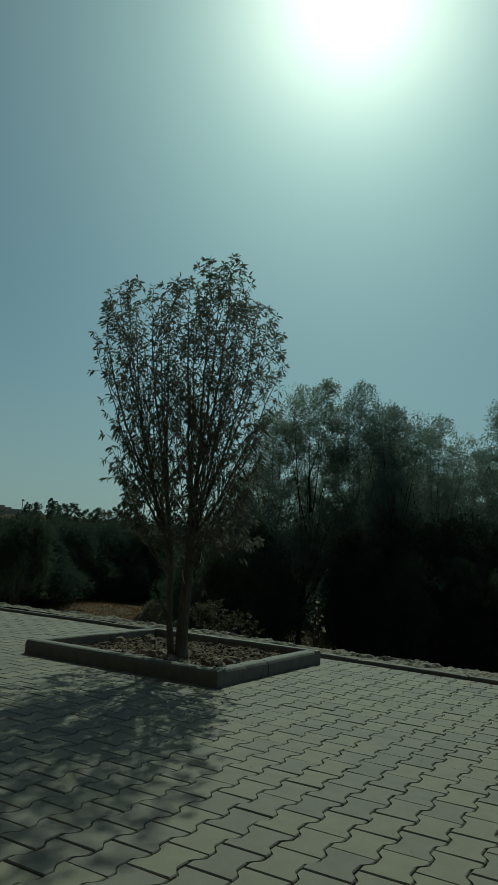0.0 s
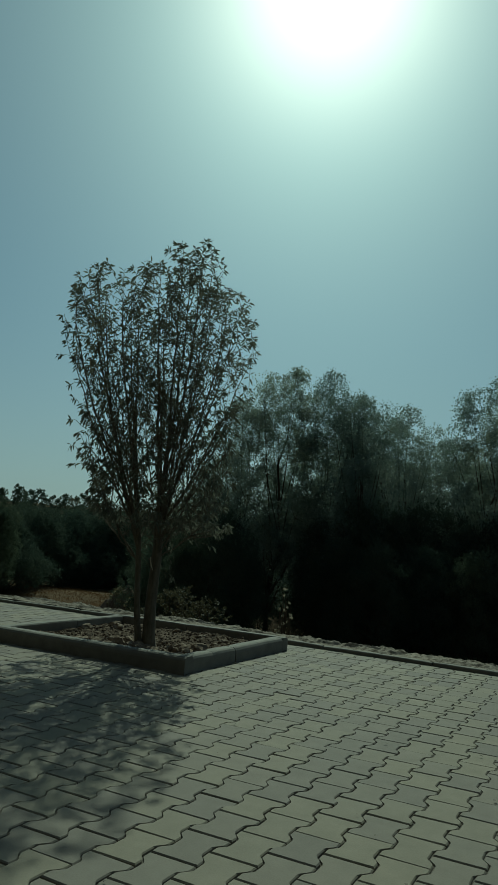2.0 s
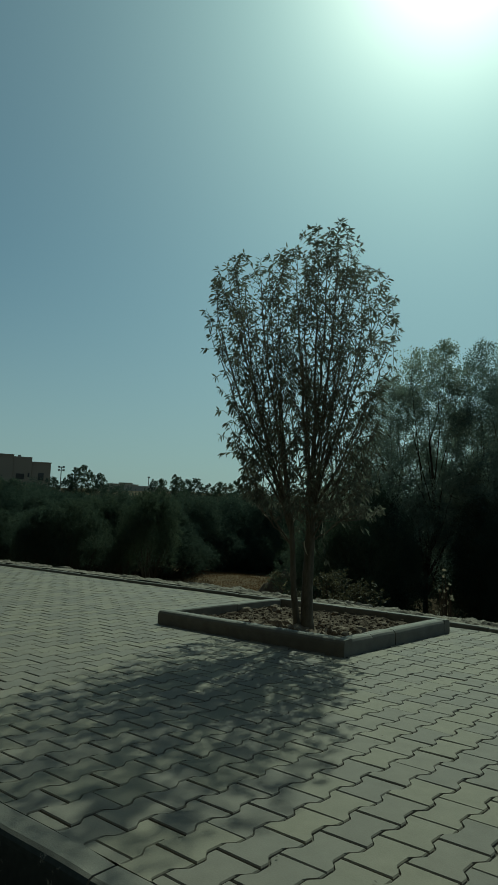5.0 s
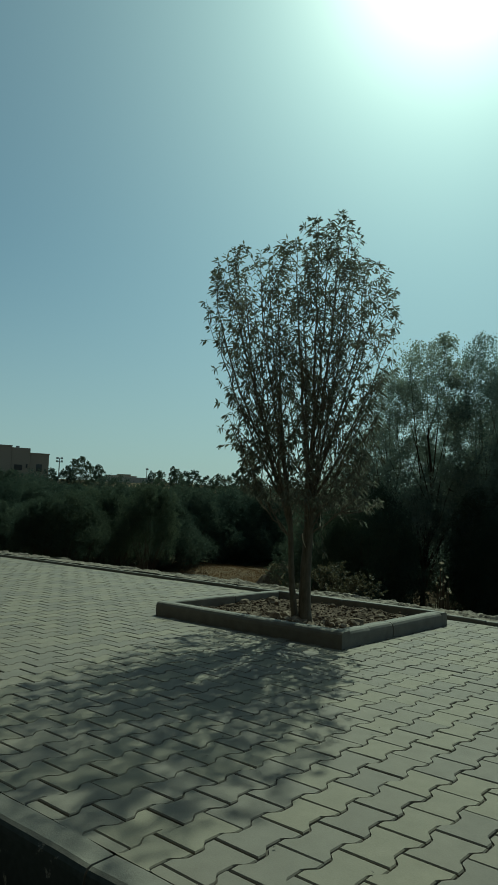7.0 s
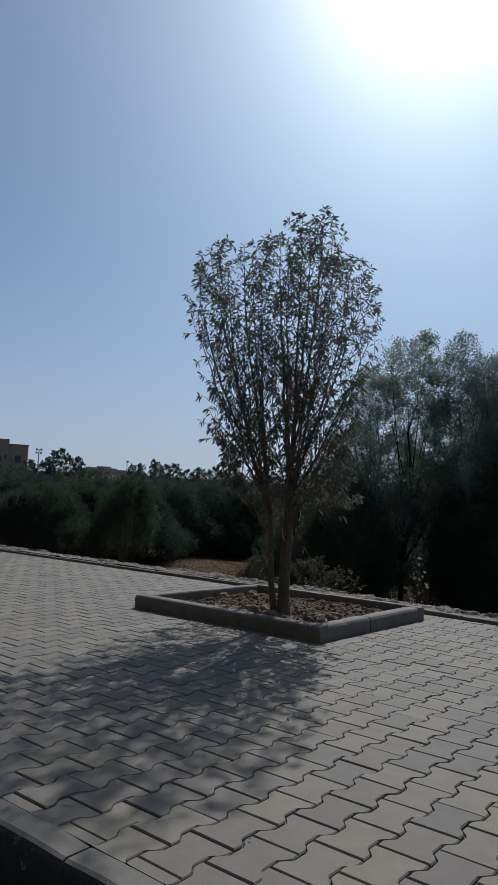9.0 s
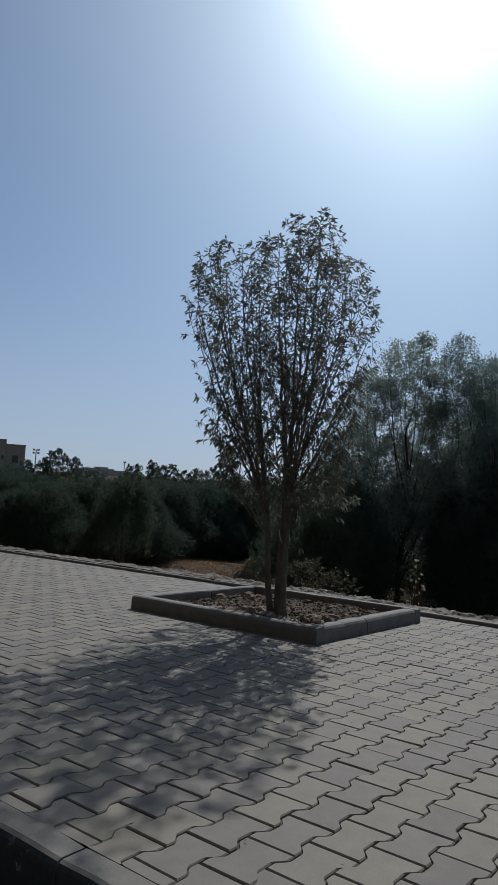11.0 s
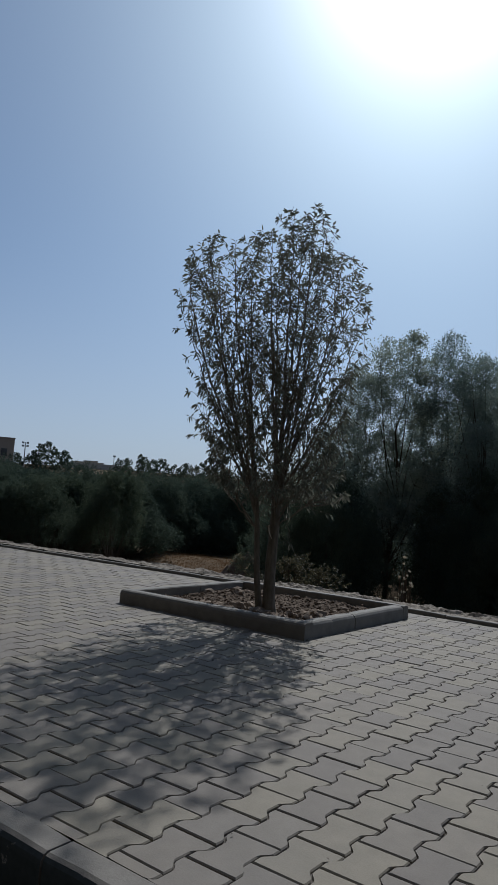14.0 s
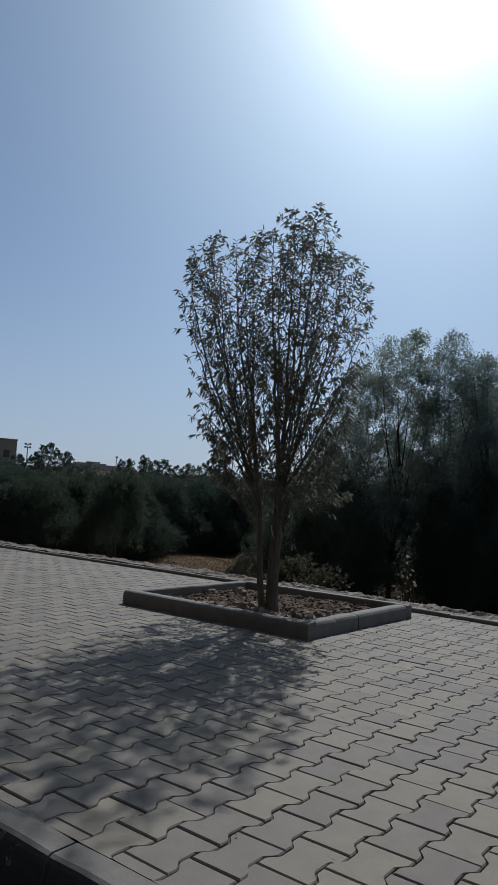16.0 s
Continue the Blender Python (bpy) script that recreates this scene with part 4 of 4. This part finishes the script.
# made-up sapling whose pale leaves give the sunlit specks in the gap
gap_fill = shrub(52, 2.5, 0.30, 60, 12, 0.038, M_LEAF_PALE, "dry_shrub", "thin pale leaf sprays added for sunlit specks in the thicket gap", "pale shrubs in the gaps")
set_out([gap_fill], [(24.7, 8.9, 0.66, 0.8), (24.2, 9.3, 0.5, 0.7)], r_set)


def grass_patch():
    """Dry grass standing on the open valley floor."""
    r = random.Random(17)
    s = Shape()
    for _ in range(18000):
        x, y, z = polar(r.uniform(36.0, 45.5), r.uniform(19.0, 35.0))
        h = r.uniform(0.03, 0.09)
        lean = Vector((r.gauss(0, 0.3), r.gauss(0, 0.3), 1)).normalized()
        s.small_leaf(Vector((x, y, z - 0.02)), lean, rand_way(r), h, 0.010)
    me = s.mesh("dry_grass", M_GRASS)
    tagged(new("dry_grass", me), "orange-brown dry grass on the valley floor", "grass", kind="stuff")


grass_patch()


def earth_bank(theta, d, radius, high, mat, seed, label):
    """A small bare heap of earth with stones at the edge of the thicket."""
    bm = bmesh.new()
    bmesh.ops.create_grid(bm, x_segments=44, y_segments=44, size=radius)
    off = Vector((seed * 5.3, 0, 0))
    for q in bm.verts:
        k = math.hypot(q.co.x, q.co.y) / radius
        lumps = 0.16 * noise.noise(q.co * 1.9 + off) + 0.10 * noise.noise(q.co * 5.0 + off) + 0.06 * (0.5 - noise.voronoi(q.co * 4.0 + off)[0][0])
        q.co.z = high * math.exp(-4.0 * k * k) + lumps * max(0.0, 1.15 - k) - 0.1
    x, y, z = polar(theta, d)
    bank = part("earth_bank", bm, mat, None, m=pose(x, y, z - 0.03))
    tagged(bank, label, "earth bank", kind="structure")


earth_bank(37.3, 23.0, 1.7, 1.15, M_SOIL, 0, "low bare heap of dry earth at the thicket edge")


# ---- far side: house, masts, trees, low buildings ----
def facing(theta, d, lift=0.0):
    """A pose at an angle and distance whose -y side faces the road."""
    x, y, z = polar(theta, d)
    return pose(x, y, z + lift, 0, 0, theta)


def window(parent, x, z, w, h, front):
    frame_bm = box(w + 0.24, 0.10, h + 0.24)
    holder = part("window", frame_bm, M_WALL, parent, m=pose(x, front - 0.03, z - 0.12))
    part("pane", box(w, 0.06, h), M_GLASS_DARK, holder, "dark glass", m=pose(0, -0.04, 0.12))


def far_house():
    base = polar(58.6, 150.0)[2]
    thing = empty("house", facing(58.6, 150.0), "flat-roofed beige house with stepped parapet beyond the valley", "house")
    right_top, left_top, high = 10.75 - base, 11.65 - base, 12.0 - base
    part("wall", box(3.75, 8.0, right_top, 0.05), M_WALL, thing, m=pose(4.78, 4.0, 0))
    part("wall", box(3.6, 8.6, left_top, 0.05), M_WALL, thing, m=pose(1.1, 4.0, 0))
    part("wall", box(9.0, 9.0, high, 0.05), M_WALL, thing, m=pose(-5.2, 4.0, 0))
    part("parapet", box(3.95, 0.3, 0.22, 0.03), M_WALL, thing, m=pose(4.78, 0.02, right_top - 0.2))
    part("parapet", box(9.2, 0.3, 0.25, 0.03), M_WALL, thing, m=pose(-5.2, -0.5, high - 0.22))
    part("water_tank", box(0.7, 0.7, 0.5, 0.1, 2), M_METAL, thing, "small metal roof tank", m=pose(0.4, 2.0, left_top))
    window(thing, 4.75, 7.0 - base, 1.15, 1.5, 0.0)
    window(thing, 2.35, 7.6 - base, 0.35, 0.8, -0.3)
    window(thing, 0.7, 7.1 - base, 1.6, 1.1, -0.3)
    window(thing, -4.0, 7.2 - base, 1.4, 1.2, -0.5)


far_house()


def floodlight_mast():
    base = polar(55.26, 140.0)[2]
    thing = empty("floodlight_mast", facing(55.26, 140.0), "tall grey mast with four floodlights", "floodlight")
    high = 9.45 - base
    s = Shape()
    s.tube([Vector((0, 0, 0)), Vector((0, 0, high * 0.5)), Vector((0, 0, high))], [0.14, 0.11, 0.08], 10)
    part("pole", s, M_METAL, thing)
    for z in (-0.15, -0.75):
        part("arm", box(1.1, 0.08, 0.08), M_METAL, thing, m=pose(0, 0, high + z - 0.04))
        for x in (-0.42, 0.42):
            part("lamp_head", box(0.42, 0.25, 0.36, 0.05, 2), M_METAL, thing, m=pose(x, -0.08, high + z - 0.1))


floodlight_mast()


def street_lamp():
    base = polar(48.4, 150.0)[2]
    thing = empty("street_lamp", facing(48.4, 150.0), "thin grey lamp post with one head", "street lamp")
    high = 8.65 - base
    s = Shape()
    s.tube([Vector((0, 0, 0)), Vector((0, 0, high))], [0.11, 0.07], 8)
    part("pole", s, M_METAL, thing)
    part("lamp_head", box(0.55, 0.3, 0.35, 0.06, 2), M_METAL, thing, m=pose(0.05, 0, high - 0.2))


street_lamp()


def far_wall():
    base = polar(50.0, 165.0)[2]
    thing = empty("hill_wall", facing(49.0, 165.0, -1.0), "long pale block wall on the far hill", "wall", kind="structure")
    part("wall_run", box(16.0, 0.3, 7.25 - base + 1.0, 0.05), M_HILL_WALL, thing, m=pose(-2, 0, 0))
    for k, (theta, w, top) in enumerate(((50.9, 4.0, 7.65), (50.2, 3.0, 7.95), (49.5, 1.6, 7.6))):
        b = polar(theta, 170.0)[2]
        hut = empty("low_building", facing(theta, 170.0), "small pale flat-roofed building on the far hill", "building", "low buildings on the hill")
        part("wall", box(w, 3.0, top - b, 0.05), M_HILL_WALL, hut)
        part("roof_slab", box(w + 0.3, 3.3, 0.18, 0.03), M_HILL_WALL, hut, m=pose(0, 0, top - b))


far_wall()

FAR_TREES = [valley_tree(61, 6.0, 2.3, 15, 30, 0.15, M_LEAF_SHRUB, 0.2), valley_tree(62, 6.0, 1.9, 14, 30, 0.15, M_LEAF_SHRUB, 0.2)]
for ob in FAR_TREES:
    tagged(ob, "small dark tree on the far slope", "tree", "trees on the far slope")


def far_places():
    out = []
    for theta, elev, d, wide in ((53.6, 3.60, 120, 0.95), (52.05, 3.15, 118, 0.62), (54.6, 2.85, 118, 0.6), (55.9, 2.7, 118, 0.6), (48.0, 2.80, 125, 0.35), (47.25, 2.92, 122, 0.55), (46.05, 3.22, 120, 0.7),
                                 (44.6, 3.08, 120, 0.7), (45.4, 2.9, 124, 0.6), (42.5, 2.85, 120, 0.6), (41.5, 2.92, 122, 0.65), (40.4, 2.7, 120, 0.6), (43.4, 2.6, 124, 0.6), (39.0, 2.6, 124, 0.7), (37.5, 2.7, 122, 0.7)):
        z = polar(theta, d)[2]
        top = 0.91 + d * math.tan(radians(elev)) - z
        out.append((theta, d, top / 6.0, wide * 1.3))
    return out


set_out(FAR_TREES, far_places(), r_set)


def hill_scrub():
    """Low dark scrub over the far slope."""
    r = random.Random(23)
    s = Shape()
    for _ in range(1500):
        x, y, z = polar(r.uniform(30, 70), r.uniform(52, 150))
        rad = r.uniform(0.6, 1.5)
        for _ in range(16):
            q = Vector((x + r.gauss(0, 1) * rad, y + r.gauss(0, 1) * rad, z + min(0.8, abs(r.gauss(0, 0.4))) * rad))
            s.small_leaf(q, rand_way(r, 0.6), rand_way(r), r.uniform(0.25, 0.5), 0.12)
    me = s.mesh("scrub", M_LEAF_SHRUB)
    tagged(new("scrub", me), "low dark scrub covering the far slope", "scrub", kind="stuff")


hill_scrub()

# unseen panel added past the road: blocks sky light, bounces a little warm sun
sky_blocker = part("sky_blocker", box(90, 0.3, 17.0), M_BLOCKER, None, m=pose(0, -8.2, ROAD_Z - 0.06))
tagged(sky_blocker, "unseen brown panel added across the road to block sky light", "wall", kind="structure")

# ---- pavers, laid in courses along y ----
PITCH_X, PITCH_Y = 0.140, 0.200


def paver_outline(gap):
    w, n, e = 0.0825 - gap / 2, 0.0575 - gap / 2, 0.1 - gap / 2
    d = w - n
    half = [(w, -e), (w, -0.068), (w - 0.16 * d, -0.060), (n + 0.16 * d, -0.040), (n, -0.031)]
    half += [(x, -y) for x, y in half[::-1]]
    return half + [(-x, -y) for x, y in half]


def paver_shape():
    """Outline points at three levels: top face, worn chamfer, foot."""
    levels = []
    for shrink, z in ((0.0038, 0.0), (0.0, -0.0036), (0.0, -0.03)):
        levels.append([(x - math.copysign(shrink, x), y - math.copysign(shrink, y), z) for x, y in paver_outline(0.0048)])
    v = [p for level in levels for p in level]
    n = len(levels[0])
    f = [tuple(range(n))]
    for a in (0, 1):
        for k in range(n):
            f.append((a * n + k, (a + 1) * n + k, (a + 1) * n + (k + 1) % n, a * n + (k + 1) % n))
    return v, f


PAVER_V, PAVER_F = paver_shape()
NEAR_X, NEAR_Y = (-0.78, 1.30), (-0.46, 3.0)  # the stretch that the road passes closest


def pavers():
    r = random.Random(3)
    me = bpy.data.meshes.new("paver")
    me.from_pydata(PAVER_V, [], PAVER_F)
    me.materials.append(M_PAVER)
    local = np.array(PAVER_V)
    rest, faces, count = [], [], 0
    for j in range(int(X0 / PITCH_X) + 1, int(X1 / PITCH_X)):
        x = j * PITCH_X
        for i in range(-4, 32):
            y = (i + (0.5 if j % 2 else 0.0) + 0.5) * PITCH_Y
            if y < KERB_BACK - 0.05 or y > far_edge(x) + 0.07:
                continue
            if PL_L + 0.02 < x < PL_R - 0.02 and PL_N + 0.02 < y < PL_F - 0.02:
                continue
            cut = y - 0.1 < KERB_BACK or y + 0.1 > far_edge(x)
            settle = 0.003 * noise.noise(Vector((x * 0.8, y * 0.8, 7)))
            m = pose(x + r.gauss(0, 0.0009), y + r.gauss(0, 0.0012), settle + r.gauss(0, 0.0007), r.gauss(0, 0.27), r.gauss(0, 0.27), r.gauss(0, 0.35))
            if NEAR_X[0] < x < NEAR_X[1] and NEAR_Y[0] < y < NEAR_Y[1] and count < 300 and not cut:
                count += 1
                part("paver", me, M_PAVER, pavement, m=m)
            else:
                q = len(rest) * len(PAVER_V)
                own = local @ np.array(m.to_3x3()).T + np.array(m.translation)
                if cut:
                    own[:, 1] = own[:, 1].clip(KERB_BACK + 0.0035, far_edge(x) - 0.004)
                rest.append(own)
                faces += [tuple(q + k for k in face) for face in PAVER_F]
    far = bpy.data.meshes.new("pavers")
    far.from_pydata(np.concatenate(rest).tolist(), [], faces)
    far.materials.append(M_PAVER_REST)
    ob = part("pavers", far, M_PAVER_REST, pavement)
    tagged(ob, kind="stuff")


pavers()


def litter():
    """Dry leaf bits and grit blown over the paving."""
    r = random.Random(29)
    s = Shape()
    for k in range(420):
        if k % 3 == 0:
            x = r.uniform(-9.0, 1.5)
            y = far_edge(x) - abs(r.gauss(0, 0.25)) - 0.03
        elif k % 3 == 1:
            x, y = PL_R + abs(r.gauss(0, 0.45)) + 0.03, r.uniform(PL_N - 0.3, PL_F + 0.25)
        else:
            x, y = r.uniform(-5.0, 1.6), r.uniform(-0.4, 4.0)
        if PL_L - 0.02 < x < PL_R + 0.02 and PL_N - 0.02 < y < PL_F + 0.02 or y > far_edge(x) - 0.02:
            continue
        way = Vector((r.gauss(0, 1), r.gauss(0, 1), 0.12)).normalized()
        size = r.uniform(0.008, 0.024)
        s.leaf(Vector((x, y, 0.006)), way, Vector((0, 0, 1)), size, size * 0.28)
    tagged(new("leaf_litter", s.mesh("leaf_litter", M_LEAF_DRY_DARK)), "scattered brown dry leaf bits on the paving", "leaf litter", kind="stuff")


litter()
